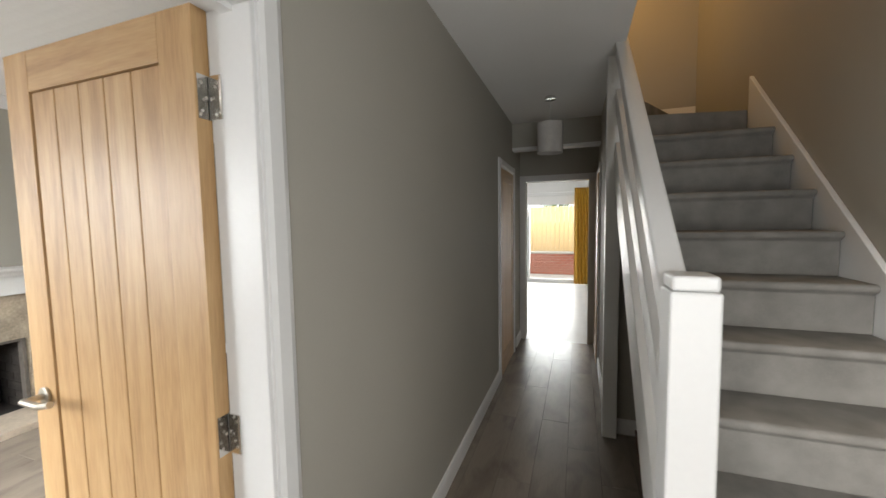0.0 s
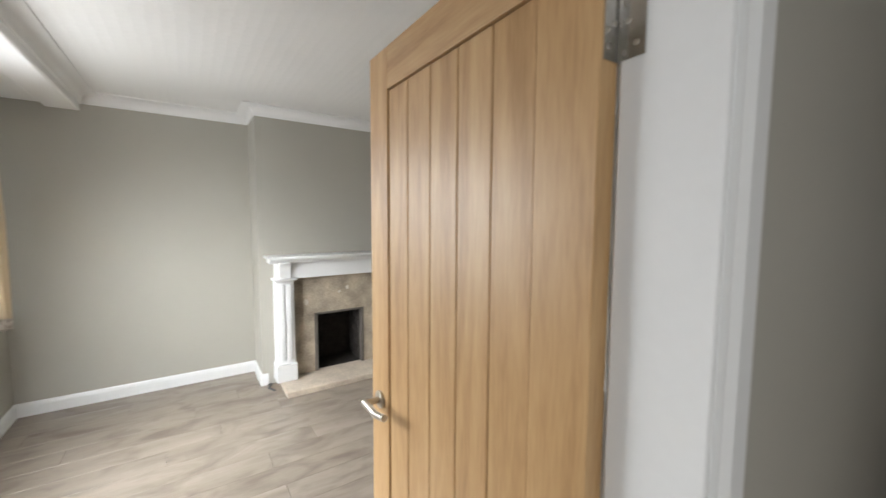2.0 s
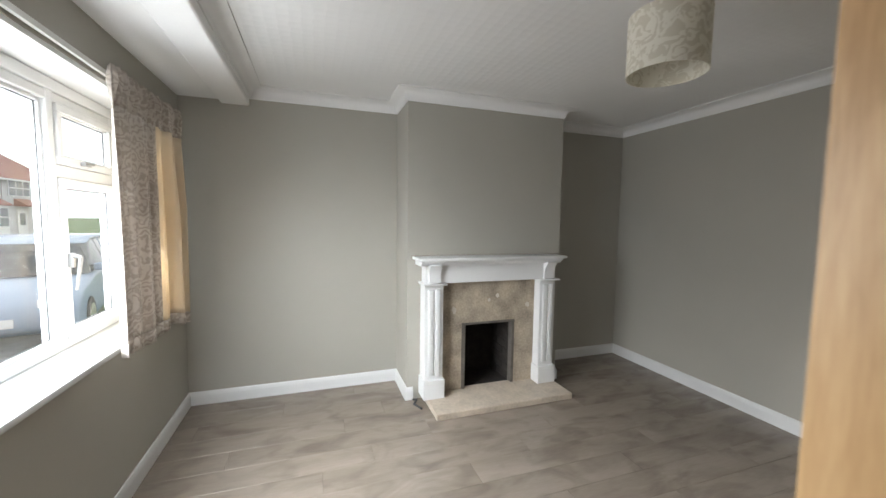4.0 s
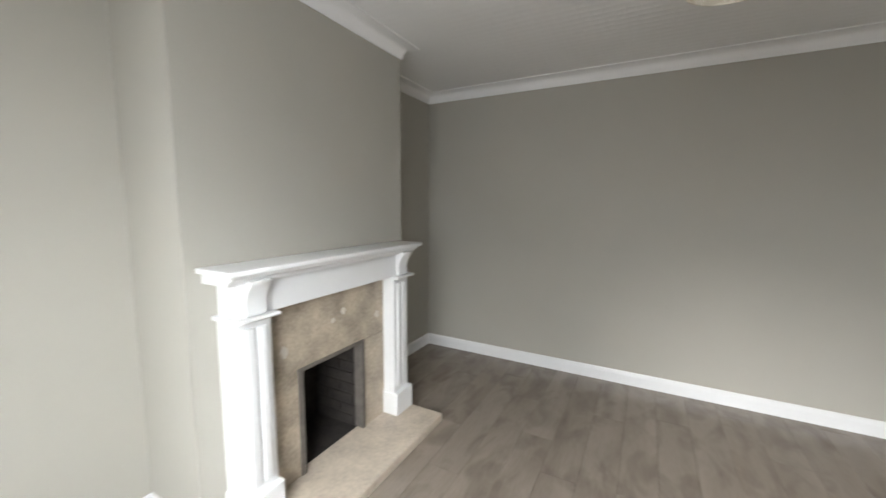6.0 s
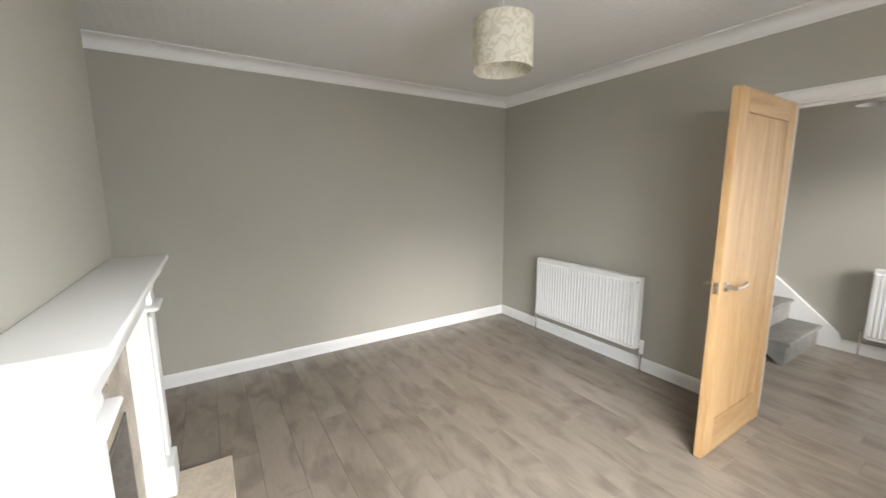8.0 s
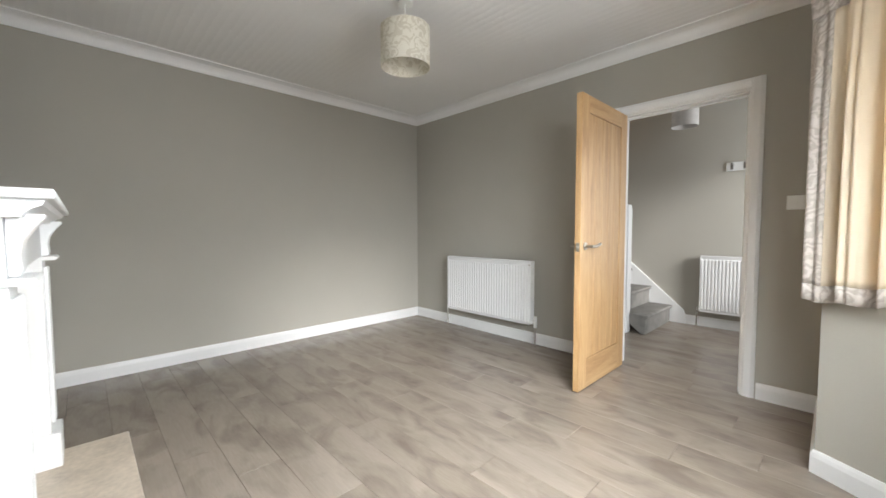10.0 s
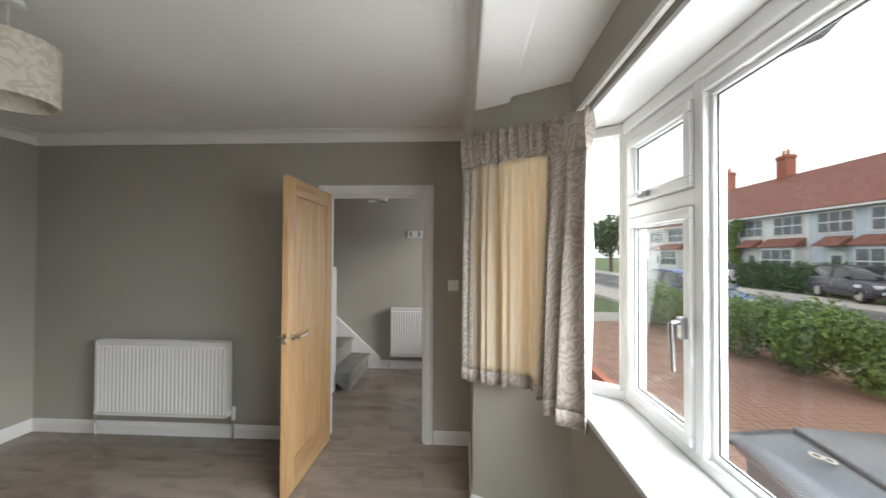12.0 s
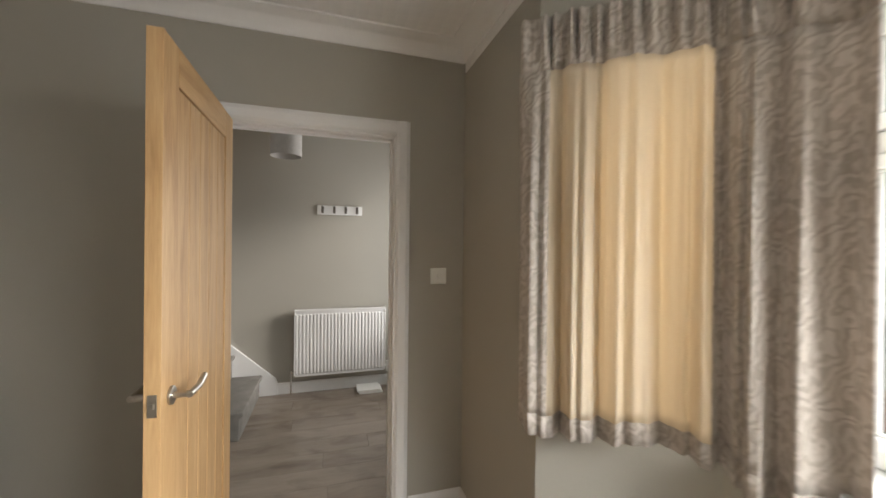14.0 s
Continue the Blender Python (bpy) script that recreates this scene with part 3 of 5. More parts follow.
# ---- radiators ----
def radiator(name, label, at, w, h):
    """A panel radiator: width along y, front towards -x, back at x=0, bottom at z=0."""
    t = thing(name, label, "radiator", at)
    n = round(w / 0.0335)
    bm = B()
    pts = []
    for i in range(n):
        y0 = -w / 2 + 0.012 + i * (w - 0.024) / n
        p = (w - 0.024) / n
        pts += [(y0, -0.090), (y0 + p * 0.30, -0.090), (y0 + p * 0.42, -0.0985), (y0 + p * 0.85, -0.0985)]
    pts.append((w / 2 - 0.012, -0.090))
    zs = (0.0, 0.022, 0.035, h - 0.05, h - 0.037, h - 0.012)
    grid = []
    for k, z in enumerate(zs):
        flat = k in (0, 1, 4, 5)
        grid.append([bm.verts.new((-0.090 if flat else x, y, z)) for y, x in pts])
    for a, b in zip(grid, grid[1:]):
        for j in range(len(pts) - 1):
            bm.faces.new((a[j], a[j + 1], b[j + 1], b[j]))
    part("front_panel", bm, WHITE, t)
    part("back_panel", box(B(), -0.045, -0.035, -w / 2 + 0.012, w / 2 - 0.012, 0, h - 0.012), WHITE, t)
    for s in (-1, 1):
        y = s * (w / 2 - 0.006)
        part("side_cover", bevel(box(B(), -0.097, -0.03, y - 0.006, y + 0.006, 0.01, h), 0.004), WHITE, t)
    bm = B()
    box(bm, -0.097, -0.09, -w / 2, w / 2, h - 0.014, h)
    box(bm, -0.037, -0.03, -w / 2, w / 2, h - 0.014, h)
    k = int(w / 0.02)
    for i in range(k):
        y = -w / 2 + 0.012 + i * (w - 0.02) / k
        box(bm, -0.09, -0.037, y, y + 0.007, h - 0.006, h - 0.001)
    part("top_grille", bm, WHITE, t)
    for s in (-0.3, 0.3):
        part("bracket", box(B(), -0.036, 0.039 if at[0] < 0 else 0, s * w - 0.015, s * w + 0.015, h * 0.15, h * 0.85), WHITE, t)
    bm = B()
    cyl(bm, (-0.06, -w / 2 - 0.03, -0.02), (-0.06, -w / 2 - 0.03, 0.085), 0.017, 18)
    cyl(bm, (-0.06, -w / 2 - 0.03, 0.04), (-0.06, -w / 2 + 0.01, 0.04), 0.011, 12)
    part("valve", bevel(bm, 0.002, 1), PLASTIC, t, "white thermostatic valve", True)
    zf = -at[2] + 0.0
    bm = cyl(B(), (-0.06, -w / 2 - 0.03, -0.02), (-0.06, -w / 2 - 0.03, zf), 0.0075, 12)
    part("pipe", bm, CHROME, t, "copper-chrome tail pipe", True)
    bm = B()
    cyl(bm, (-0.06, w / 2 + 0.025, -0.01), (-0.06, w / 2 + 0.025, 0.055), 0.010, 14)
    cyl(bm, (-0.06, w / 2 + 0.025, 0.035), (-0.06, w / 2 - 0.01, 0.035), 0.010, 12)
    cyl(bm, (-0.06, w / 2 + 0.025, -0.01), (-0.06, w / 2 + 0.025, zf), 0.0075, 12)
    part("lockshield", bm, CHROME, t, smooth=True)
    bm = cyl(B(), (-0.098, -w / 2 + 0.014, h - 0.035), (-0.104, -w / 2 + 0.014, h - 0.035), 0.009, 12)
    part("air_vent", bm, STEEL, t, smooth=True)
    return t


radiator("radiator", "white ribbed panel radiator on the living room wall", (XR - 0.04, 3.195, 0.205), 1.10, 0.60)
radiator("radiator", "white ribbed panel radiator on the hall wall", (SW, 1.31, 0.175), 0.86, 0.63)

# ---- small wall things ----
sw = thing("light_switch", "white plastic light switch beside the doorway", "switch", (XR, 0.875, 1.26))
part("face_plate", bevel(box(B(), -0.009, 0, -0.043, 0.043, -0.043, 0.043), 0.003), PLASTIC, sw)
part("rocker", bevel(box(B(), -0.013, -0.008, -0.006, 0.006, -0.012, 0.012), 0.0015), PLASTIC, sw)
hk = thing("coat_rack", "white wooden coat rack with four dark hooks", "coat rack", (SW, 1.33, 1.77))
part("board", bevel(box(B(), -0.018, 0, -0.215, 0.215, -0.045, 0.045), 0.004), WHITE, hk)
for k in range(4):
    y = -0.165 + 0.11 * k
    bm = B()
    box(bm, -0.021, -0.018, y - 0.012, y + 0.012, -0.03, 0.035)
    cyl(bm, (-0.02, y, 0.02), (-0.055, y, 0.035), 0.005, 10)
    cyl(bm, (-0.02, y, -0.015), (-0.045, y, -0.03), 0.005, 10)
    cyl(bm, (-0.045, y, -0.03), (-0.055, y, -0.01), 0.005, 10)
    part("hook", bm, IRON, hk, "dark metal hook", True)
bm = B()
for k in range(3):
    box(bm, 1.08, 1.27, 0.92 + 0.012 * k, 1.14 + 0.01 * k, 0.001 + 0.012 * k, 0.011 + 0.012 * k, Matrix.Rotation(0.0, 4, "Z"))
solid("letter_pile", bm, PLASTIC, "small pile of white post on the hall floor", "letters")

# ---- lampshades ----
SHADE = bpy.data.materials.new("cream_shade_fabric")
SHADE.use_nodes = True
_n, _l = SHADE.node_tree.nodes, SHADE.node_tree.links
_p = _n["Principled BSDF"]
_p.inputs["Roughness"].default_value = 0.8
_tr, _mx = _n.new("ShaderNodeBsdfTranslucent"), _n.new("ShaderNodeMixShader")
_tc, _v, _r = _n.new("ShaderNodeTexCoord"), _n.new("ShaderNodeTexNoise"), _n.new("ShaderNodeValToRGB")
_v.inputs["Scale"].default_value, _v.inputs["Distortion"].default_value, _v.inputs["Detail"].default_value = 16, 2.5, 1
_r.color_ramp.elements[0].position, _r.color_ramp.elements[1].position = 0.47, 0.52
_r.color_ramp.elements[0].color, _r.color_ramp.elements[1].color = (0.72, 0.68, 0.58, 1), (0.86, 0.83, 0.74, 1)
_l.new(_tc.outputs["Object"], _v.inputs["Vector"])
_l.new(_v.outputs["Fac"], _r.inputs[0])
_l.new(_r.outputs[0], _p.inputs["Base Color"])
_l.new(_r.outputs[0], _tr.inputs["Color"])
_mx.inputs[0].default_value = 0.35
_l.new(_p.outputs[0], _mx.inputs[1])
_l.new(_tr.outputs[0], _mx.inputs[2])
_l.new(_mx.outputs[0], _n["Material Output"].inputs[0])


def pendant(label, at, r, h, z_bottom, ceiling, shade_mat):
    """A drum shade hung from a rose; at is the middle in plan."""
    x, y = at
    t = thing("pendant_lamp", label, "lamp", (x, y, ceiling))
    zb = z_bottom - ceiling
    bm = B()
    seg = 56
    rings = [[bm.verts.new((rr * math.cos(2 * math.pi * i / seg), rr * math.sin(2 * math.pi * i / seg), z)) for i in range(seg)] for rr, z in ((r, zb), (r, zb + h), (r - 0.003, zb + h), (r - 0.003, zb))]
    for a, b in zip(rings, rings[1:] + rings[:1]):
        for i in range(seg):
            bm.faces.new((a[i], a[(i + 1) % seg], b[(i + 1) % seg], b[i]))
    part("shade", bm, shade_mat, t, smooth=True)
    bm = cyl(B(), (0, 0, -0.028), (0, 0, 0), 0.05, 32, 0.042)
    part("ceiling_rose", bevel(bm, 0.004), CHROME if r < 0.12 else PLASTIC, t, smooth=True)
    part("cord", cyl(B(), (0, 0, zb + h - 0.03), (0, 0, -0.02), 0.003, 8), PLASTIC, t)
    bm = B()
    cyl(bm, (0, 0, zb + h - 0.09), (0, 0, zb + h - 0.02), 0.018, 16)
    for k in range(3):
        a = 2 * math.pi * k / 3
        cyl(bm, (0, 0, zb + h - 0.03), ((r - 0.002) * math.cos(a), (r - 0.002) * math.sin(a), zb + h - 0.01), 0.002, 6)
    part("fitter", bm, PLASTIC, t)
    bm = B()
    bmesh.ops.create_uvsphere(bm, u_segments=16, v_segments=10, radius=0.03, matrix=Matrix.Translation((0, 0, zb + h - 0.125)))
    part("bulb", bm, PLASTIC, t, smooth=True)
    return t


pendant("cream drum pendant lampshade with a raised pattern", (-2.30, 2.57), 0.15, 0.235, 2.095, ZC, SHADE)
GREYSHADE = material("grey_felt_shade", (0.52, 0.50, 0.48), 0.9, var=0.05, scale=20)
pendant("grey drum pendant lampshade in the hall", (-0.07, 4.60), 0.105, 0.25, 2.06, ZH, GREYSHADE)
pendant("grey drum pendant lampshade near the front door", (0.48, 1.75), 0.112, 0.25, 2.09, ZH, GREYSHADE)

# ---- bay window ----
win = thing("window_1", "white plastic bay window with top vent, side casements and fixed pane", "window", kind=ST)


def wpart(name, bm, mat=UPVC, parent=None, label="", smooth=False):
    return part(name, bm, mat, parent or win, label, smooth)


def bar(x0, x1, z0, z1, y0=-0.02, y1=YW, m=None, name="window_frame", bw=0.006, mat=UPVC, parent=None):
    return wpart(name, bevel(box(B(), x0, x1, y0, y1, z0, z1, m), bw), mat, parent)


WB, WT = SILL + 0.0, 2.12
NX, FX, M1, M2 = -1.885, -3.955, -2.400, -3.390
bar(FX, NX, WB, WB + 0.045)
bar(FX, NX, WT - 0.055, WT, -0.02, YW + 0.014)
bar(FX + 0.04, NX - 0.04, WT - 0.1, WT - 0.056)
bar(NX - 0.045, NX, WB, WT, -0.022, YW + 0.001)
bar(FX, FX + 0.045, WB, WT, -0.022, YW + 0.001)
bar(M1 - 0.05, M1, WB + 0.03, WT - 0.03, -0.022, YW + 0.002)
bar(M2, M2 + 0.05, WB + 0.03, WT - 0.03, -0.022, YW + 0.002)


def glazing(x0, x1, z0, z1, y=0.012, bead=0.018, parent=None):
    """A pane with its beads and seals."""
    p = wpart("pane", box(B(), x0, x1, y - 0.003, y + 0.003, z0, z1), GLASS, parent)
    p.visible_shadow = False
    bm = B()
    for a, b, c, d in ((x0, x1, z0, z0 + bead), (x0, x1, z1 - bead, z1), (x0, x0 + bead, z0 + bead, z1 - bead), (x1 - bead, x1, z0 + bead, z1 - bead)):
        box(bm, a, b, y + 0.004, y + 0.02, c, d)
    wpart("glazing_bead", bevel(bm, 0.003, 1), UPVC, parent)
    bm = B()
    e = bead
    for a, b, c, d in ((x0 + e, x1 - e, z0 + e, z0 + e + 0.004), (x0 + e, x1 - e, z1 - e - 0.004, z1 - e), (x0 + e, x0 + e + 0.004, z0 + e, z1 - e), (x1 - e - 0.004, x1 - e, z0 + e, z1 - e)):
        box(bm, a, b, y + 0.0035, y + 0.008, c, d)
    wpart("seal", bm, SEAL, parent)


glazing(M2 + 0.05, M1 - 0.05, WB + 0.045, WT - 0.1)
TR = 1.70


def sash(x0, x1, z0, z1, handle=""):
    s = wpart("sash", B(), UPVC)
    w = 0.038
    bm = B()
    for a, b, c, d in ((x0, x1, z0, z0 + w), (x0, x1, z1 - w, z1), (x0, x0 + w, z0 + w, z1 - w), (x1 - w, x1, z0 + w, z1 - w)):
        box(bm, a, b, 0.0, YW + 0.014, c, d)
    bevel(bm, 0.005)
    bm.to_mesh(s.data)
    glazing(x0 + w - 0.005, x1 - w + 0.005, z0 + w - 0.005, z1 - w + 0.005, 0.03, 0.014, s)
    if handle == "side":
        hx = x0 + 0.024 if x0 > -3 else x1 - 0.024
        bm = B()
        box(bm, hx - 0.012, hx + 0.012, YW + 0.014, YW + 0.034, 1.235, 1.305)
        cyl(bm, (hx, YW + 0.03, 1.29), (hx, YW + 0.06, 1.285), 0.009, 12)
        for k in range(4):
            z = 1.285 - 0.04 * k
            cyl(bm, (hx + 0.004 * k, YW + 0.06 - 0.004 * k, z), (hx + 0.004 * (k + 1), YW + 0.056 - 0.004 * k, z - 0.04), 0.009 - 0.0008 * k, 12)
        wpart("window_handle", bm, PEWTER, s, "grey metal espagnolette handle", True)
    if handle == "low":
        bm = B()
        cx = (x0 + x1) / 2 + 0.06
        box(bm, cx - 0.03, cx + 0.03, YW + 0.014, YW + 0.034, z0 + 0.012, z0 + 0.034)
        cyl(bm, (cx - 0.02, YW + 0.045, z0 + 0.026), (cx + 0.075, YW + 0.05, z0 + 0.02), 0.008, 12)
        wpart("window_handle", bm, PEWTER, s, "grey metal vent handle", True)


for xa, xb in ((M1 + 0.002, NX - 0.047), (FX + 0.047, M2 - 0.002)):
    bar(xa - 0.02, xb + 0.02, TR - 0.03, TR + 0.03)
    sash(xa, xb, TR + 0.032, WT - 0.102, "low")
    sash(xa, xb, WB + 0.047, TR - 0.032, "side")
# angled side lights
for sx, x0 in ((1, NX),):
    ang = math.atan2(0.62, 0.45)
    ln = 0.68 if sx > 0 else 0.62
    m = Matrix.Translation((x0, 0.0, 0)) @ Matrix.Rotation(ang if sx > 0 else math.pi - ang, 4, "Z")
    for a, b, c, d in ((0.0, ln, WB, WB + 0.05), (0.0, ln, WT - 0.05, WT), (0.012, 0.07, WB + 0.05, WT - 0.05), (ln - 0.055, ln, WB + 0.05, WT - 0.05)):
        bar(a, b, c, d, -0.03, 0.03, m)
    p = wpart("pane", box(B(), 0.065, ln - 0.05, -0.003, 0.003, WB + 0.045, WT - 0.045, m), GLASS)
    p.visible_shadow = False
bm = cyl(B(), (NX + 0.005, 0.012, WB), (NX + 0.005, 0.012, WT), 0.045, 20)
wpart("corner_post", bm, UPVC, smooth=True)
bm = prism(B(), [(-1.43, YS - 0.06), (-1.73, YI + 0.03), (-3.954, YI + 0.03), (-3.954, -0.02), (-1.85, -0.02), (-1.43, 0.60)], SILL - 0.03, SILL)
wpart("window_sill", bevel(bm, 0.006, 2), UPVC, smooth=True)
bm = prism(B(), [(-1.43, YS - 0.09), (-1.725, YI - 0.003), (-3.953, YI - 0.003), (-3.953, -0.02), (-1.855, -0.02), (-1.43, 0.61)], LINTEL - 0.022, LINTEL - 0.001)
wpart("soffit", bm, WHITE, label="white painted reveal above the window")

# curtain track and curtains
FAB = bpy.data.materials.new("patterned_curtain_fabric")
FAB.use_nodes = True
_n, _l = FAB.node_tree.nodes, FAB.node_tree.links
_p = _n["Principled BSDF"]
_p.inputs["Roughness"].default_value, _p.inputs["Sheen Weight"].default_value = 0.55, 0.3
_tc, _w, _r, _ns = _n.new("ShaderNodeTexCoord"), _n.new("ShaderNodeTexWave"), _n.new("ShaderNodeValToRGB"), _n.new("ShaderNodeTexNoise")
_w.inputs["Scale"].default_value, _w.inputs["Distortion"].default_value, _w.inputs["Detail"].default_value, _w.inputs["Detail Scale"].default_value = 11, 24, 3.0, 0.9
_w.bands_direction = "DIAGONAL"
_r.color_ramp.elements[0].position, _r.color_ramp.elements[1].position = 0.15, 0.75
_r.color_ramp.elements[0].color, _r.color_ramp.elements[1].color = (0.43, 0.375, 0.32, 1), (0.585, 0.53, 0.475, 1)
_l.new(_tc.outputs["Object"], _w.inputs["Vector"])
_l.new(_w.outputs["Fac"], _r.inputs[0])
_l.new(_r.outputs[0], _p.inputs["Base Color"])
_ns.inputs["Scale"].default_value = 500
_b = _n.new("ShaderNodeBump")
_b.inputs["Strength"].default_value, _b.inputs["Distance"].default_value = 0.25, 0.002
_l.new(_tc.outputs["Object"], _ns.inputs["Vector"])
_l.new(_ns.outputs["Fac"], _b.inputs["Height"])
_l.new(_b.outputs[0], _p.inputs["Normal"])
_tr, _mx = _n.new("ShaderNodeBsdfTranslucent"), _n.new("ShaderNodeMixShader")
_mx.inputs[0].default_value = 0.2
_l.new(_r.outputs[0], _tr.inputs["Color"])
_l.new(_p.outputs[0], _mx.inputs[1])
_l.new(_tr.outputs[0], _mx.inputs[2])
_l.new(_mx.outputs[0], _n["Material Output"].inputs[0])
# cream lining; daylight shining through the cloth is put into its paler, warmer colour
LIN_GLOW = bpy.data.materials.new("cream_lining_glow")
LIN_GLOW.use_nodes = True
_n, _l = LIN_GLOW.node_tree.nodes, LIN_GLOW.node_tree.links
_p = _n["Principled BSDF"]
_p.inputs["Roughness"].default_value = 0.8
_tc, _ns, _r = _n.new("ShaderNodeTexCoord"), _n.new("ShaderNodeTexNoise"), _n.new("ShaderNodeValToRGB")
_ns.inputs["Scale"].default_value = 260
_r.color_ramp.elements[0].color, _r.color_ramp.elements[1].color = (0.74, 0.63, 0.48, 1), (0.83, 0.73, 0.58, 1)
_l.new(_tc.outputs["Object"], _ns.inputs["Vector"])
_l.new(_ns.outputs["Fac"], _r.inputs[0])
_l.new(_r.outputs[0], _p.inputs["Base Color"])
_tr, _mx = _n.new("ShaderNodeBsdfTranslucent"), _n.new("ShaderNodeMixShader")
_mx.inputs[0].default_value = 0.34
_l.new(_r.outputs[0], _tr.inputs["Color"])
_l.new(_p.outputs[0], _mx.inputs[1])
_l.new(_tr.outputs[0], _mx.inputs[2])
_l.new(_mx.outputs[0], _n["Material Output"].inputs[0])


def curtain(label, way, z0, z1, panels, seed, flare=0.05, depth=0.033, drop=0.0):
    """A pleated curtain along a plan line; panels are (from, to, kind) shares of its length."""
    rg = random.Random(seed)
    pts = [Vector(p) for p in way]
    lens = [0.0]
    for a, b in zip(pts, pts[1:]):
        lens.append(lens[-1] + (b - a).length)
    total = lens[-1]

    def along(s):
        d = min(max(s, 0), 1) * total
        for i in range(len(pts) - 1):
            if d <= lens[i + 1] or i == len(pts) - 2:
                u = (d - lens[i]) / (lens[i + 1] - lens[i])
                t = (pts[i + 1] - pts[i]).normalized()
                t0 = (pts[i] - pts[i - 1]).normalized() if i else t
                t1 = (pts[min(i + 2, len(pts) - 1)] - pts[i + 1])
                t1 = t1.normalized() if t1.length > 1e-6 else t
                tm = (t0 * (1 - u) * 0.5 + t * 1.0 + t1 * u * 0.5).normalized()
                return pts[i].lerp(pts[i + 1], u), Vector((-tm.y, tm.x))
    n, rows = 300, 40
    ph = [rg.uniform(0, 6.28) for _ in range(4)]
    folds = total / 0.085

    def point(s, k):
        u = k / (rows - 1)
        z = z1 - (z1 - z0) * u
        p, nn = along(s)
        w = 2 * math.pi * (s + 0.02 * math.sin(13 * s + ph[2]))
        big = math.sin(w * folds * 0.5 + ph[0] + 0.9 * math.sin(5 * s + ph[2]) + 0.5 * u) + 0.45 * math.sin(w * folds * 1.15 + ph[1] + u) + 0.2 * math.sin(w * folds * 2.3 + ph[3] - u)
        pleat = abs(math.sin(w * folds * 0.85 + ph[3])) - 0.55 + 0.3 * math.sin(w * folds * 2.6 + ph[1])
        head_in = max(0.0, 1 - abs(u - 0.045) / 0.1)
        amp = 0.008 + depth * min(1, u / 0.45)
        deep = max(0.0, min(1.0, (0.42 - s) / 0.08))
        off = amp * big * (1 - 0.75 * head_in) * (0.75 + 0.25 * deep) + 0.042 * pleat * head_in + deep * depth * 1.6 * math.sin(2 * math.pi * total * s / 0.135 + ph[2] + 0.9 * u) * min(1, 0.3 + 1.5 * u) + flare * u * s * s + drop * 0.95 * u * deep
        q = p + nn * off
        sag = 0.012 * math.sin(9 * s + ph[1]) * u + 0.007 * math.sin(31 * s + ph[2]) * u - 0.03 * u * max(0.0, 1 - s / 0.3)
        return (q.x, q.y, z + sag - drop * (1 - u) * max(0.0, 1 - s / 0.55))
    t = thing("curtain", label, "curtain", (pts[0].x, pts[0].y, z0))
    inv = Matrix.Translation((-pts[0].x, -pts[0].y, -z0))
    head, hem = 5, rows - 3
    for s0, s1, kind in panels:
        i0, i1 = round(s0 * n), round(s1 * n)
        for nm, k0, k1, mat in (("heading", 0, head, FAB), ("lining_glow_panel" if kind == "lining" else "fabric_panel", head, hem, LIN_GLOW if kind == "lining" else FAB), ("hem", hem, rows - 1, FAB)):
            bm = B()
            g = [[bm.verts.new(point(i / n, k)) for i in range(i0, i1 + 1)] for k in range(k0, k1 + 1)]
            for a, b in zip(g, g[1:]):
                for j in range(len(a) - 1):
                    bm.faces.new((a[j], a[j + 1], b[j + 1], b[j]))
            ob = part(nm, bm, mat, t, "cream lining with the window's glow put into its colour" if nm == "lining_glow_panel" else "", True)
            ob.matrix_parent_inverse = inv
            sm = ob.modifiers.new("cloth", "SOLIDIFY")
            sm.thickness, sm.offset = 0.0025, 0
    return t


# the lining shares are coloured as the stretch that glows before the window
curtain("short beige leaf-patterned curtain with cream glow-coloured lining at the bay", [(-1.41, 0.81), (-1.51, 0.71), (-1.66, 0.51), (-1.80, 0.37), (-1.93, 0.305), (-2.07, 0.265)][::-1], 0.80, 2.19,
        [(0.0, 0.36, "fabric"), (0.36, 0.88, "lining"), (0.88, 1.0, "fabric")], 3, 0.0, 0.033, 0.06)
curtain("short beige leaf-patterned curtain with cream glow-coloured lining by the chimney wall", [(-3.27, 0.325), (-3.5, 0.325), (-3.8, 0.33), (-4.08, 0.345)][::-1], 0.79, 2.19,
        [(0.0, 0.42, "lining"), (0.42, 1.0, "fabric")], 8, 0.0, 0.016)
tk = thing("curtain_track", "white plastic curtain track along the bay head", "curtain track", (-2.9, 0.27, 2.17))
bm = B()
line = [(-1.45, 0.72), (-1.735, 0.264), (-4.25, 0.264)]
for a, b in zip(line, line[1:]):
    d = (Vector(b) - Vector(a))
    m = Matrix.Translation((*a, 0)) @ Matrix.Rotation(math.atan2(d.y, d.x), 4, "Z")
    box(bm, 0, d.length, -0.008, 0.008, 2.158, 2.182, m)
o = part("rail", bm, PLASTIC, tk)
o.matrix_parent_inverse = Matrix.Translation((2.9, -0.27, -2.17))

# ---- stairs ----
RISE, GO, Y1 = 0.2035, 0.228, 2.045
stairs = thing("staircase", "carpeted staircase with white strings and grey carpet", "stairs", kind=ST)


def step_mesh(y, z, run, x0, x1):
    bm = prism(B(), [(y - 0.022, z), (y - 0.03, z - 0.012), (y - 0.027, z - 0.03), (y - 0.004, z - 0.045), (y - 0.002, z - RISE), (y + 0.02, z - RISE - 0.02), (y + run + 0.03, z - 0.03), (y + run + 0.03, z)], x0, x1, "x")
    return bevel(bm, 0.008, 2)


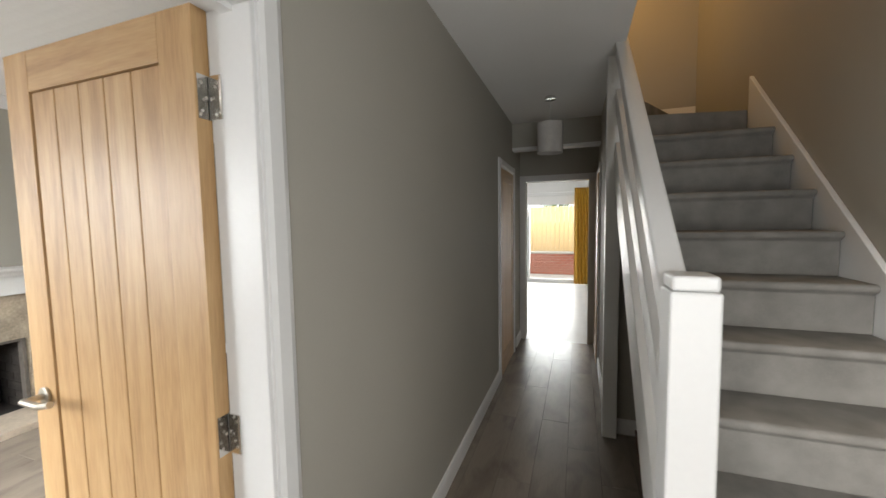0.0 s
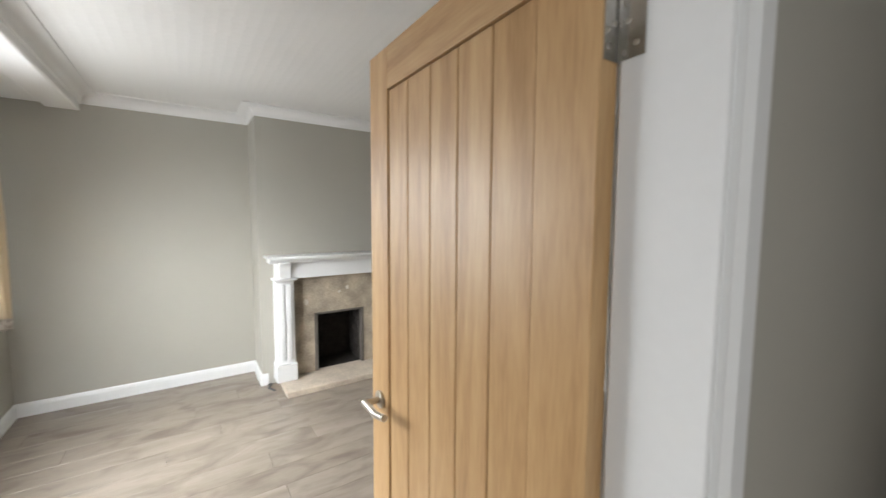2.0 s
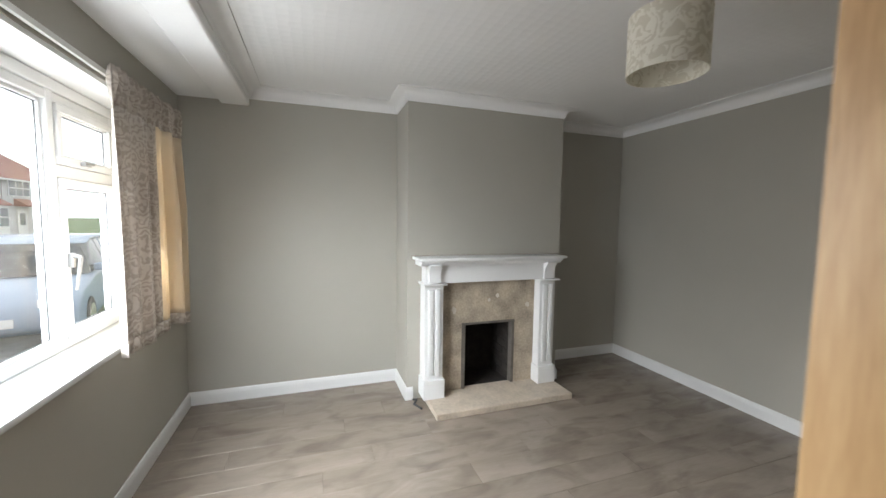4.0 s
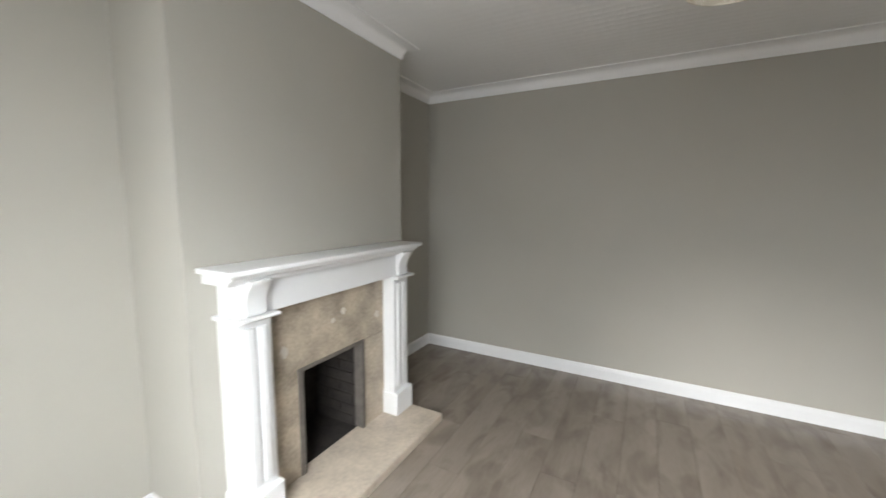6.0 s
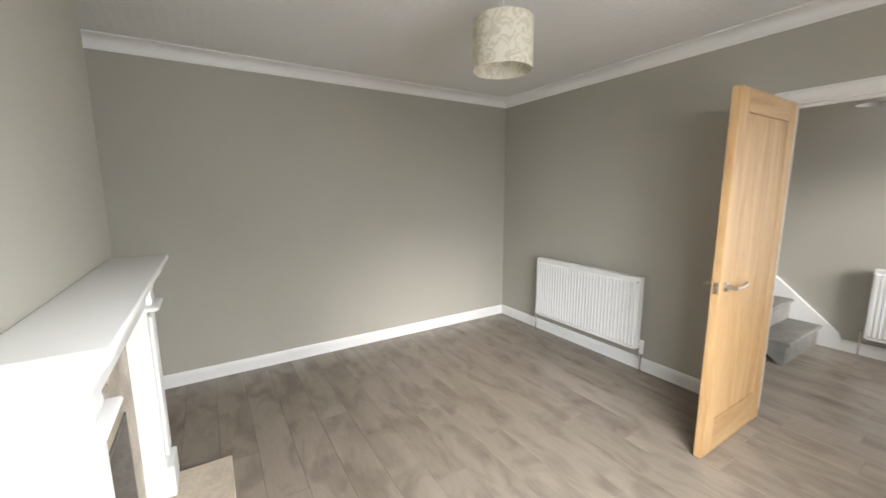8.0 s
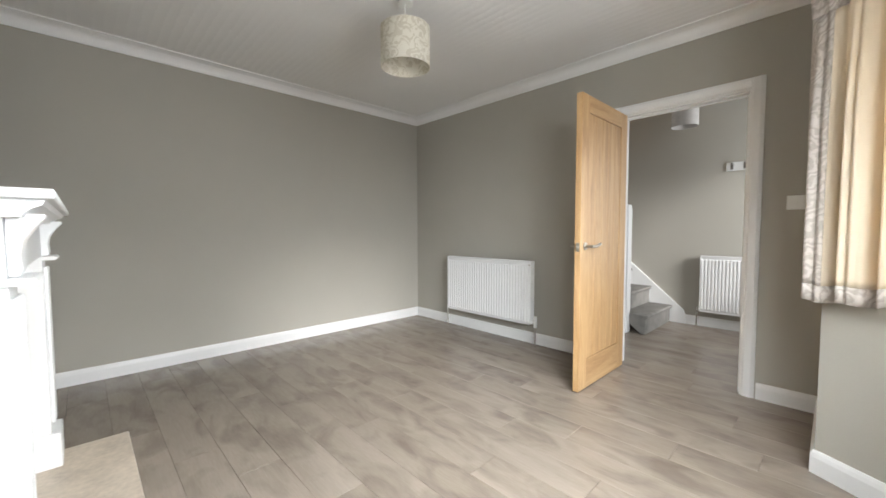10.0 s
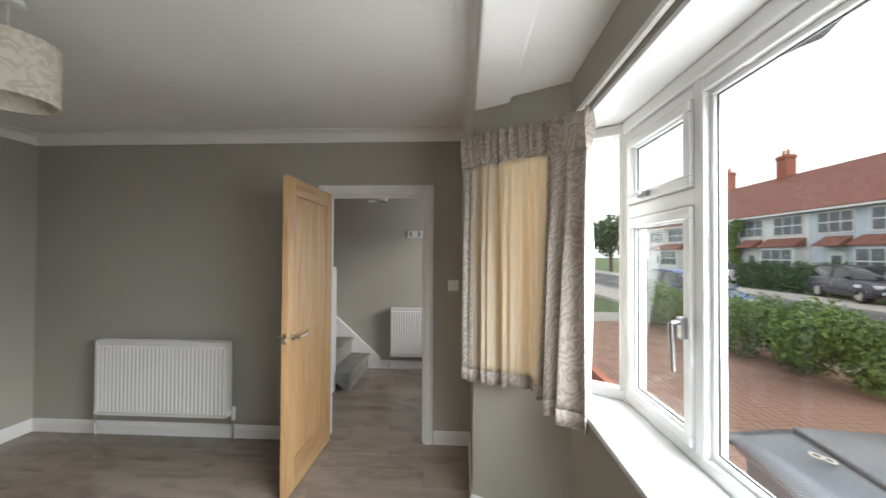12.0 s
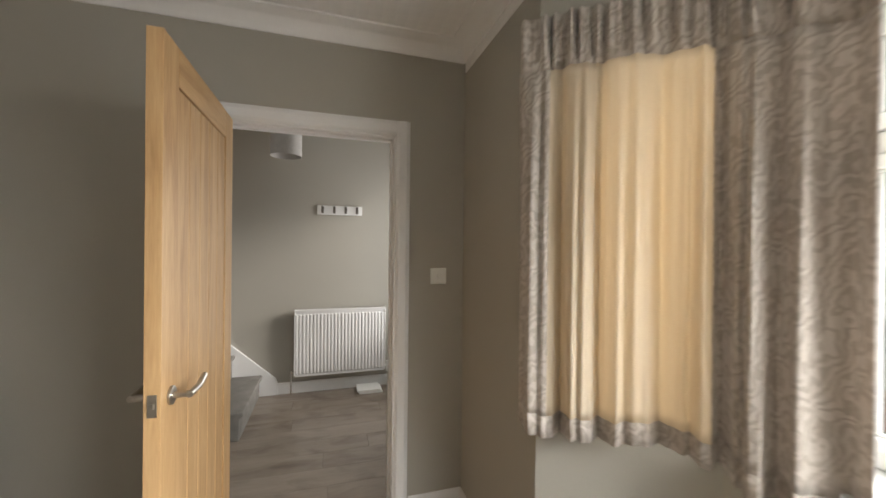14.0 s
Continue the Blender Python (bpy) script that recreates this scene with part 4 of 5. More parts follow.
for k in range(1, 11):
    part("step", step_mesh(Y1 + (k - 1) * GO, RISE * k, GO, HR + 0.06, SW - 0.03), CARPET, stairs, smooth=True)
ytop = Y1 + 10 * GO
for k, (a, b) in enumerate(((0.0, 0.30), (0.30, 0.62), (0.62, 1.0))):
    z = RISE * (11 + k)
    pts = [(HR + 0.06, ytop - 0.02 + a * 0.9), (SW - 0.03, ytop - 0.02 + a * 1.1), (SW - 0.03, 5.9), (HR - 0.4, 5.9), (HR - 0.4, ytop + 0.35 + a)] if k else [(HR + 0.06, ytop - 0.02), (SW - 0.03, ytop + 0.16), (SW - 0.03, 5.9), (HR + 0.06, 5.9)]
    if k:
        pts = [(HR + 0.1, ytop + 0.05 * k), (SW - 0.25 * (k - 0.2), 5.9 - 0.9 + 0.55 * k), (SW - 0.25 * (k - 0.2), 5.9), (HR + 0.06, 5.9)]
    part("winder_step", bevel(prism(B(), pts, z - RISE - 0.01, z), 0.008, 2), CARPET, stairs, smooth=True)
sl = RISE / GO
for x0, x1, nm in ((SW - 0.028, SW - 0.002, "wall_string"), (HR + 0.012, HR + 0.052, "outer_string")):
    up = 0.08 if nm == "wall_string" else 0.10
    y0, y1 = (Y1 - 0.16 if nm == "wall_string" else 2.0), ytop + (0.17 if nm == "wall_string" else -0.28)
    zb = lambda y: (y - Y1) * sl + RISE
    pts = [(y0, 0.0), (y0 + 0.36 if nm == "wall_string" else Y1 + 0.05, 0.0), (y1, zb(y1) - (0.33 if nm == "wall_string" else 0.20)), (y1, zb(y1) + up), (y0 + 0.02, max(0.105, zb(y0 + 0.02) + up)), (y0, 0.105)]
    if nm == "outer_string":
        y0 = 2.312
        pts = [(y0, zb(y0) - 0.2), (y1, zb(y1) - 0.2), (y1, zb(y1) + up), (y0, zb(y0) + up)]
    part(nm, bevel(prism(B(), pts, x0, x1, "x"), 0.004), WHITE, stairs)
bm = B()
for k in range(2, 11):
    y, z = Y1 + (k - 1) * GO, RISE * k
    box(bm, HR + 0.06, SW - 0.03, y + 0.02, y + GO + 0.02, max(0, z - 0.24), z - 0.06)
part("carriage", bm, WHITE, stairs)
bal = thing("balustrade", "white painted newel post with sloping boarded rails", "balustrade", (HR, 2.18, 0))
inv = Matrix.Translation((-HR, -2.18, 0))


def bpart(name, bm, mat=WHITE, smooth=False):
    o = part(name, bm, mat, bal, smooth=smooth)
    o.matrix_parent_inverse = inv
    return o


bm = bevel(box(B(), 0.36, 0.465, 2.205, 2.31, 0, 1.325), 0.006)
bpart("newel_post", bm)
bm = bevel(box(B(), 0.364, 0.461, 2.209, 2.306, 1.326, 1.362), 0.008, 3)
bpart("newel_cap", bm)
bpart("upper_post", bevel(box(B(), 0.33, 0.42, 3.93, 4.015, 0, ZH), 0.005))
for top, bot, x0, x1 in ((0.0, -0.155, 0.375, 0.415), (-0.34, -0.48, 0.38, 0.41)):
    za = lambda y, o: 1.185 + (y - 2.2) * 0.853 + o
    y0, y1 = 2.311, 3.929
    pts = [(y0, za(y0, bot)), (y1, za(y1, bot)), (y1, za(y1, top)), (y0, za(y0, top))]
    bpart("rail_board", bevel(prism(B(), pts, x0, x1, "x"), 0.005))
pts = [(2.311, 1.185 + 0.111 * 0.853 + 0.001), (3.929, 1.185 + 1.729 * 0.853 + 0.001), (3.929, 1.185 + 1.729 * 0.853 + 0.03), (2.311, 1.185 + 0.111 * 0.853 + 0.03)]
bpart("handrail", bevel(prism(B(), pts, 0.36, 0.43, "x"), 0.008, 3), smooth=True)
# space under the stairs
bm = box(B(), HR + 0.09, SW, 4.02, 4.10, 0, 1.72)
solid("wall_cupboard", bm, PAINT, "greige painted wall closing the space under the stairs", "wall", ST)
bm = box(B(), 0.335, 0.42, 4.016, 4.02, 0, 0.10)
skirting("baseboard", [(HR, 5.24), (HR, 4.02)][::-1])
skirting("baseboard", [(SW, 4.02), (0.42, 4.02)])
LOG = material("firewood_bark", (0.10, 0.055, 0.03), 0.9, var=0.3, scale=12, fine=70, bump=0.9)
rg = random.Random(11)
for i in range(40):
    r, c = divmod(i, 6)
    if r > 4 and c < 2:
        continue
    x0, y, z = 0.56 + rg.uniform(-0.05, 0.05), 3.26 + 0.118 * c + (0.05 if r % 2 else 0), 0.058 + 0.105 * r
    bm = B()
    rr = rg.uniform(0.048, 0.06)
    cyl(bm, (x0, y, z), (x0 + rg.uniform(0.25, 0.33), y + rg.uniform(-0.02, 0.02), z + rg.uniform(-0.005, 0.005)), rr, 9, rr * 0.92)
    for v in bm.verts:
        v.co += Vector((rg.uniform(-0.01, 0.01), rg.uniform(-0.006, 0.006), rg.uniform(-0.006, 0.006)))
    o = solid("firewood_log", bm, LOG, "brown split log stacked under the stairs", "log", group="stacked logs under the stairs")

# ---- back room, seen through the hall ----
LIGHTFLOOR = material("pale_grey_floor", (0.46, 0.45, 0.44), 0.35, var=0.05, scale=3)
solid("floor_back_room", box(B(), -3.4, 1.1, 5.97, 10.4, -0.06, -0.002), LIGHTFLOOR, "pale grey floor of the back room", "floor", ST)
bm = B()
box(bm, -3.55, -3.4, 6.1, 10.4, 0, 2.45)
box(bm, 0.95, 1.1, 6.1, 10.4, 0, 2.45)
box(bm, -3.4, -2.3, 10.4, 10.6, 0, 2.45)
box(bm, 0.35, 0.95, 10.4, 10.6, 0, 2.45)
box(bm, -2.3, 0.35, 10.4, 10.6, 2.1, 2.45)
box(bm, -3.4, -0.65, 6.0, 6.1, 0, 2.45)
solid("wall_back_room", bm, CEIL, "white painted walls of the back room", "wall", ST)
solid("ceiling_back_room", box(B(), -3.55, 1.1, 6.0, 10.6, 2.45, 2.55), CEIL, "white painted ceiling of the back room", "ceiling", ST)
pw = thing("window_2", "white framed patio window in the back room", "window", kind=ST)
for x0, x1, z0, z1 in ((-2.3, 0.35, 0.0, 0.09), (-2.3, 0.35, 2.03, 2.1), (-2.3, -2.23, 0.09, 2.03), (0.28, 0.35, 0.09, 2.03), (-1.02, -0.93, 0.09, 2.03)):
    part("window_frame", bevel(box(B(), x0, x1, 10.45, 10.52, z0, z1), 0.006), UPVC, pw)
for x0, x1 in ((-2.24, -1.01), (-0.94, 0.29)):
    p = part("pane", box(B(), x0, x1, 10.482, 10.488, 0.08, 2.04), GLASS, pw)
    p.visible_shadow = False
bl = thing("roller_blind", "white roller blind drawn up at the patio window", "blind", (-0.95, 10.38, 2.1))
o = part("cassette", bevel(box(B(), -1.3, 1.25, -0.06, 0.0, -0.06, 0.02), 0.01), WHITE, bl)
o = part("fabric", box(B(), -1.28, 1.23, -0.035, -0.031, -0.26, -0.05), CEIL, bl)
MUSTARD = material("mustard_curtain_fabric", (0.55, 0.30, 0.03), 0.8, var=0.1, scale=20, fine=300, bump=0.3)
bm = B()
g = []
for z in np.linspace(0.03, 2.2, 14):
    row = []
    for i in range(61):
        s = i / 60
        w = 0.30 + 0.06 * (1 - z / 2.2)
        row.append(bm.verts.new((0.08 + s * w, 10.26 + 0.045 * math.sin(s * 6.28 * 5) * (1 - 0.25 * z / 2.2) + 0.01 * math.sin(3 * z), z)))
    g.append(row)
for a, b in zip(g, g[1:]):
    for j in range(60):
        bm.faces.new((a[j], a[j + 1], b[j + 1], b[j]))
c2 = solid("curtain_mustard", bm, MUSTARD, "long mustard yellow curtain at the patio window", "curtain", smooth=True)
sm = c2.modifiers.new("cloth", "SOLIDIFY")
sm.thickness = 0.004

# ---- garden ----
PAVE = material("pale_paving", (0.42, 0.39, 0.35), 0.85, var=0.1, scale=3, fine=80, bump=0.3)
GRASS = material("lawn", (0.07, 0.12, 0.03), 0.9, var=0.25, scale=2, fine=90, bump=0.6)
BRICK = material("red_brick", (0.36, 0.12, 0.075), 0.85, var=0.2, scale=9, fine=90, bump=0.4)
MORTAR = material("mortar", (0.36, 0.34, 0.31), 0.9, var=0.08)
FENCE = material("pale_timber_fence", (0.52, 0.37, 0.19), 0.8, var=0.12, scale=6, fine=60, bump=0.3, stretch=(1, 1, 0.15))
gw = thing("garden_wall", "low red brick garden wall with pale coping", "wall", (-0.6, 12.6, -0.1))
o = part("core", box(B(), -2.6, 2.6, 0.01, 0.2, 0, 0.6), MORTAR, gw)
bmx = mesh_of("brick", bevel(box(B(), 0, 0.215, 0, 0.1, 0, 0.065), 0.004, 1), BRICK)
for r in range(8):
    for k in range(23):
        o = new("brick", bmx)
        o.parent = gw
        o.location = (-2.58 + k * 0.225 - (0.11 if r % 2 else 0), 0, 0.005 + r * 0.075)
part("coping", bevel(box(B(), -2.75, 2.7, -0.03, 0.24, 0.605, 0.66), 0.006), PAVE, gw)
gf = thing("garden_fence", "pale close-boarded timber garden fence", "fence", (-0.6, 15.2, -0.1))
fbm = mesh_of("fence_board", bevel(box(B(), 0, 0.145, 0, 0.018, 0, 1.95), 0.003, 1), FENCE)
for k in range(44):
    o = new("fence_board", fbm)
    o.parent = gf
    o.location = (-3.3 + k * 0.15, 0.006 * (k % 2), 0.1)
for k in range(4):
    part("post", bevel(box(B(), -3.3 + k * 2.1, -3.2 + k * 2.1, -0.1, 0.0, 0, 2.1), 0.005), FENCE, gf)


# ---- leaves ----
def leaf_cloud(blobs, count, size, seed, up=0.3):
    """Many small leaves scattered in a set of clumps: (centre, radii)."""
    rg = np.random.RandomState(seed)
    per = count // len(blobs)
    verts, faces = [], []
    for c, r in blobs:
        d = rg.normal(size=(per, 3))
        d /= np.linalg.norm(d, axis=1)[:, None]
        p = np.array(c) + d * np.array(r) * rg.uniform(0.55, 1.05, (per, 1))
        for q, n in zip(p, d):
            n = n + rg.normal(size=3) * 0.6 + (0, 0, up)
            n /= np.linalg.norm(n)
            a = np.cross(n, rg.normal(size=3))
            a /= np.linalg.norm(a)
            b = np.cross(n, a)
            s = size * rg.uniform(0.6, 1.3)
            i = len(verts)
            verts += [tuple(q - a * s), tuple(q - b * s * 0.5 + n * s * 0.15), tuple(q + a * s), tuple(q + b * s * 0.5 + n * s * 0.15)]
            faces += [(i, i + 1, i + 2), (i, i + 2, i + 3)]
    me = bpy.data.meshes.new("leaves")
    me.from_pydata(verts, [], faces)
    return me


def leaf_material(name, c0, c1):
    m = bpy.data.materials.new(name)
    m.use_nodes = True
    n, l = m.node_tree.nodes, m.node_tree.links
    p = n["Principled BSDF"]
    p.inputs["Roughness"].default_value = 0.5
    geo, ramp = n.new("ShaderNodeNewGeometry"), n.new("ShaderNodeValToRGB")
    ramp.color_ramp.elements[0].color, ramp.color_ramp.elements[1].color = (*c0, 1), (*c1, 1)
    l.new(geo.outputs["Random Per Island"], ramp.inputs[0])
    l.new(ramp.outputs[0], p.inputs["Base Color"])
    tr, mx = n.new("ShaderNodeBsdfTranslucent"), n.new("ShaderNodeMixShader")
    mx.inputs[0].default_value = 0.25
    l.new(ramp.outputs[0], tr.inputs["Color"])
    l.new(p.outputs[0], mx.inputs[1])
    l.new(tr.outputs[0], mx.inputs[2])
    l.new(mx.outputs[0], n["Material Output"].inputs[0])
    return m


LEAF = leaf_material("hedge_leaf", (0.05, 0.11, 0.02), (0.19, 0.30, 0.06))
LEAF2 = leaf_material("dark_leaf", (0.03, 0.07, 0.02), (0.09, 0.16, 0.04))
BARK = material("bark", (0.12, 0.085, 0.06), 0.9, var=0.25, scale=10, bump=0.6)


def bush(name, label, category, blobs, count, size, seed, mat, trunks):
    t = thing(name, label, category, trunks[0][0])
    inv = Matrix.Translation(-Vector(trunks[0][0]))
    me = leaf_cloud(blobs, count, size, seed)
    me.materials.append(mat)
    o = new("crown", me)
    o.parent, o.matrix_parent_inverse = t, inv
    for a, b, r in trunks:
        bm = B()
        a, b = Vector(a), Vector(b)
        mid = a.lerp(b, 0.5) + Vector((0.03, 0.02, 0))
        cyl(bm, a, mid, r, 9, r * 0.8)
        cyl(bm, mid, b, r * 0.8, 9, r * 0.35)
        for k in range(5):
            ang = k * 1.3
            s = a.lerp(b, 0.45 + 0.1 * k)
            cyl(bm, s, s + Vector((math.cos(ang), math.sin(ang), 0.8)) * r * 9, r * 0.4, 6, r * 0.12)
        o = part("trunk", bm, BARK, t, smooth=True)
        o.matrix_parent_inverse = inv
    return t


GZ = -0.35
rg = random.Random(2)
bush("tree_garden", "green leafy tree behind the garden fence", "tree", [((rg.uniform(-0.8, 2.5), rg.uniform(17, 18.5), rg.uniform(2.0, 3.0)), (0.7, 0.6, 0.5)) for _ in range(9)], 5000, 0.07, 5, LEAF2, [((0.8, 17.8, -0.1), (0.9, 17.8, 2.6), 0.1)])
# garden ground and the street's ground in one sheet
ASPH = material("asphalt", (0.10, 0.10, 0.105), 0.85, var=0.12, scale=1.2, fine=200, bump=0.4)
KERB = material("kerb_concrete", (0.34, 0.33, 0.31), 0.85, var=0.1, scale=4)
bm = B()
box(bm, -300, 300, -300, 300, -1.0, GZ - 0.13)
solid("ground", bm, GRASS, "wide flat ground around the houses", "ground", ST)
solid("garden_paving", box(B(), -4.5, 4.5, 10.62, 15.5, GZ - 0.13, -0.10), PAVE, "pale paved garden terrace", "paving", ST)
solid("road", box(B(), -80, 80, -13.2, -7.6, GZ - 0.13, GZ - 0.10), ASPH, "grey asphalt road with white markings", "road", ST)
LINE = material("road_marking", (0.62, 0.61, 0.58), 0.8, var=0.06)
rm = thing("road_markings", "worn white dashes along the middle of the road", "road marking", (0, -10.4, GZ - 0.10), kind=ST)
dash = mesh_of("dash", box(B(), 0, 2.0, -0.05, 0.05, 0.002, 0.006), LINE)
for k in range(-10, 10):
    o = new("dash", dash)
    o.parent = rm
    o.location = (k * 4.0, 0, 0)
part("edge_line", box(B(), -40, 40, 2.05, 2.13, 0.002, 0.006), LINE, rm)
solid("pavement", box(B(), -80, 80, -7.45, -5.6, GZ - 0.13, GZ), PAVE, "pale pavement beside the road", "pavement", ST)
solid("pavement", box(B(), -80, 80, -15.6, -13.35, GZ - 0.13, GZ), PAVE, "pale pavement across the road", "pavement", ST)
for y in (-7.6, -13.35):
    solid("kerb", bevel(box(B(), -80, 80, y, y + 0.15, GZ - 0.13, GZ + 0.005), 0.015), KERB, "concrete kerb along the road", "kerb", ST)
# drive of block pavers
PAVER = material("red_block_paver", (0.33, 0.19, 0.135), 0.85, var=0.16, scale=8, fine=120, bump=0.4)
node_of(PAVER, "ShaderNodeTexNoise").inputs["Scale"].default_value = 3
drive = solid("driveway", box(B(), -9, 9, -5.6, -0.05, GZ - 0.13, GZ - 0.012), MORTAR, "red block-paved driveway before the house", "driveway", ST)
solid("front_house_plinth", box(B(), -4.6, 1.45, -0.045, 0.0, GZ - 0.1, SILL - 0.04), BRICK, "brick face of the house under the bay window", "wall", ST)

# ---- street houses ----
RENDERW = material("white_render", (0.72, 0.72, 0.70), 0.85, var=0.04, scale=2, fine=120, bump=0.2)
RENDERB = material("pale_blue_render", (0.55, 0.62, 0.68), 0.85, var=0.05, scale=2, fine=120, bump=0.2)
RENDERG = material("grey_render", (0.50, 0.50, 0.50), 0.85, var=0.05, scale=2, fine=120, bump=0.2)
TILE = material("red_clay_roof_tile", (0.24, 0.095, 0.07), 0.8, var=0.16, scale=3, fine=40, bump=0.6)
TIMBER = material("black_timber", (0.018, 0.017, 0.016), 0.6, var=0.1)
DARKGLASS = material("dark_window_glass", (0.10, 0.12, 0.14), 0.06, var=0.2, scale=1.5, bump=0.0)
POT = material("terracotta_pot", (0.5, 0.26, 0.13), 0.8)


def hwindow(parent, inv, x0, x1, z0, z1, y, cols=3, rows=2):
    w = part("window", bevel(box(B(), x0, x1, y, y + 0.06, z0, z1), 0.004, 1), UPVC, parent)
    w.matrix_parent_inverse = inv
    cw, chh = (x1 - x0 - 0.08) / cols, (z1 - z0 - 0.08) / rows
    for i in range(cols):
        for j in range(rows):
            a, b = x0 + 0.04 + i * cw + 0.03, z0 + 0.04 + j * chh + 0.03
            part("pane", box(B(), a, a + cw - 0.06, y + 0.055, y + 0.066, b, b + chh - 0.06), DARKGLASS, w)


def canopy(parent, inv, x0, x1, z, y):
    bm = B()
    pts = [(y, z + 0.55), (y + 0.75, z + 0.06), (y + 0.75, z), (y, z)]
    prism(bm, pts, x0, x1, "x")
    o = part("bay_roof", bm, TILE, parent)
    o.matrix_parent_inverse = inv


def chimney(parent, inv, x, y, z0, z1):
    c = part("chimney", bevel(box(B(), x - 0.45, x + 0.45, y - 0.35, y + 0.35, z0, z1), 0.01, 1), BRICK, parent)
    c.matrix_parent_inverse = inv
    part("capping", box(B(), x - 0.5, x + 0.5, y - 0.4, y + 0.4, z1 - 0.25, z1 - 0.1), BRICK, c)
    for k in (-0.2, 0.2):
        part("pot", cyl(B(), (x + k, y, z1), (x + k, y, z1 + 0.4), 0.13, 12, 0.1), POT, c, smooth=True)


def terrace_house(x0, x1, wallmat, label, yf=-19.0, eaves=4.3, ridge=7.3, stack=True):
    t = thing("house", label, "house", ((x0 + x1) / 2, yf - 3.5, GZ), group="houses along the street")
    inv = Matrix.Translation((-(x0 + x1) / 2, -yf + 3.5, -GZ))

    def p(name, bm, mat):
        o = part(name, bm, mat, t)
        o.matrix_parent_inverse = inv
        return o
    p("wall", box(B(), x0, x1, yf - 7, yf, GZ, eaves), wallmat)
    p("roof", prism(B(), [(yf + 0.35, eaves - 0.1), (yf - 3.5, ridge), (yf - 7.35, eaves - 0.1), (yf - 7.35, eaves - 0.22), (yf + 0.35, eaves - 0.22)], x0 - 0.02, x1 + 0.02, "x"), TILE)
    p("gutter", box(B(), x0, x1, yf + 0.3, yf + 0.42, eaves - 0.28, eaves - 0.17), UPVC)
    w = x1 - x0
    for k in (0.06, 0.56):
        a = x0 + k * w
        hwindow(t, inv, a, a + w * 0.36, 2.75, 3.95, yf, 3, 2)
    a = x0 + 0.06 * w
    p("bay", box(B(), a, a + w * 0.42, yf, yf + 0.55, GZ, 2.05), wallmat)
    canopy(t, inv, a - 0.15, a + w * 0.42 + 0.15, 2.05, yf)
    hwindow(t, inv, a + 0.1, a + w * 0.42 - 0.1, 0.6, 1.95, yf + 0.55, 3, 2)
    dr = p("door", bevel(box(B(), x0 + w * 0.64, x0 + w * 0.64 + 0.95, yf, yf + 0.06, GZ, 1.75), 0.01, 1), UPVC)
    part("pane", box(B(), x0 + w * 0.64 + 0.2, x0 + w * 0.64 + 0.75, yf + 0.05, yf + 0.066, 0.7, 1.55), DARKGLASS, dr)
    canopy(t, inv, x0 + w * 0.58, x0 + w * 0.58 + 1.5, 2.05, yf)
    if stack:
        chimney(t, inv, x1 - 0.1, yf - 3.5, ridge - 0.8, ridge + 1.5)
    return t


terrace_house(13.4, 19.0, RENDERB, "pale blue rendered terrace house with red tiled roof", stack=False)
terrace_house(19.05, 25.0, RENDERW, "white rendered terrace house with red tiled roof", stack=True)
terrace_house(25.05, 31.0, RENDERW, "white rendered terrace house further down the street", stack=True)
terrace_house(31.05, 38.0, RENDERW, "distant white terrace house with red tiled roof")
terrace_house(1.4, 7.4, RENDERG, "grey rendered house with tiled bay roof", eaves=4.9, ridge=7.0)
for k in range(6):
    terrace_house(-5.0 - 6.1 * (k + 1) + 0.1 + 0.0, -5.0 - 6.1 * k, (RENDERW, RENDERG)[k % 2], "white and grey rendered terrace house across the road", eaves=4.1, ridge=6.3)
terrace_house(-4.9, 1.35, RENDERW, "white rendered house opposite the bay", eaves=4.1, ridge=6.3)

# half-timbered house
yf = -18.6
th = thing("house", "half-timbered gabled house with brick ground floor", "house", (10.4, yf - 3.5, GZ), group="houses along the street")
inv = Matrix.Translation((-10.4, -yf + 3.5, -GZ))


def tp(name, bm, mat):
    o = part(name, bm, mat, th)
    o.matrix_parent_inverse = inv
    return o


tp("ground_floor", box(B(), 7.6, 13.2, yf - 7, yf, GZ, 2.15), BRICK)
tp("upper_wall", prism(B(), [(7.6, 2.15), (13.2, 2.15), (13.2, 5.0), (10.45, 7.6), (7.6, 5.0)], yf - 6.9, yf + 0.05, "y"), RENDERW)
for s in (1, -1):
    xe = 10.45 + s * 3.15
    tp("roof_slope", prism(B(), [(10.45, 7.82), (xe, 4.82), (xe, 4.65), (10.45, 7.62)], yf - 7, yf + 0.35, "y"), TILE)
    tp("barge_board", prism(B(), [(10.45, 7.74), (xe, 4.76), (xe, 4.50), (10.45, 7.46)], yf + 0.36, yf + 0.42, "y"), TIMBER)


def beam(xa, za, xb, zb, w=0.17):
    d = Vector((xb - xa, zb - za)).normalized()
    n = Vector((-d.y, d.x)) * w / 2
    tp("timber", prism(B(), [(xa + n.x, za + n.y), (xb + n.x, zb + n.y), (xb - n.x, zb - n.y), (xa - n.x, za - n.y)], yf + 0.05, yf + 0.11, "y"), TIMBER)


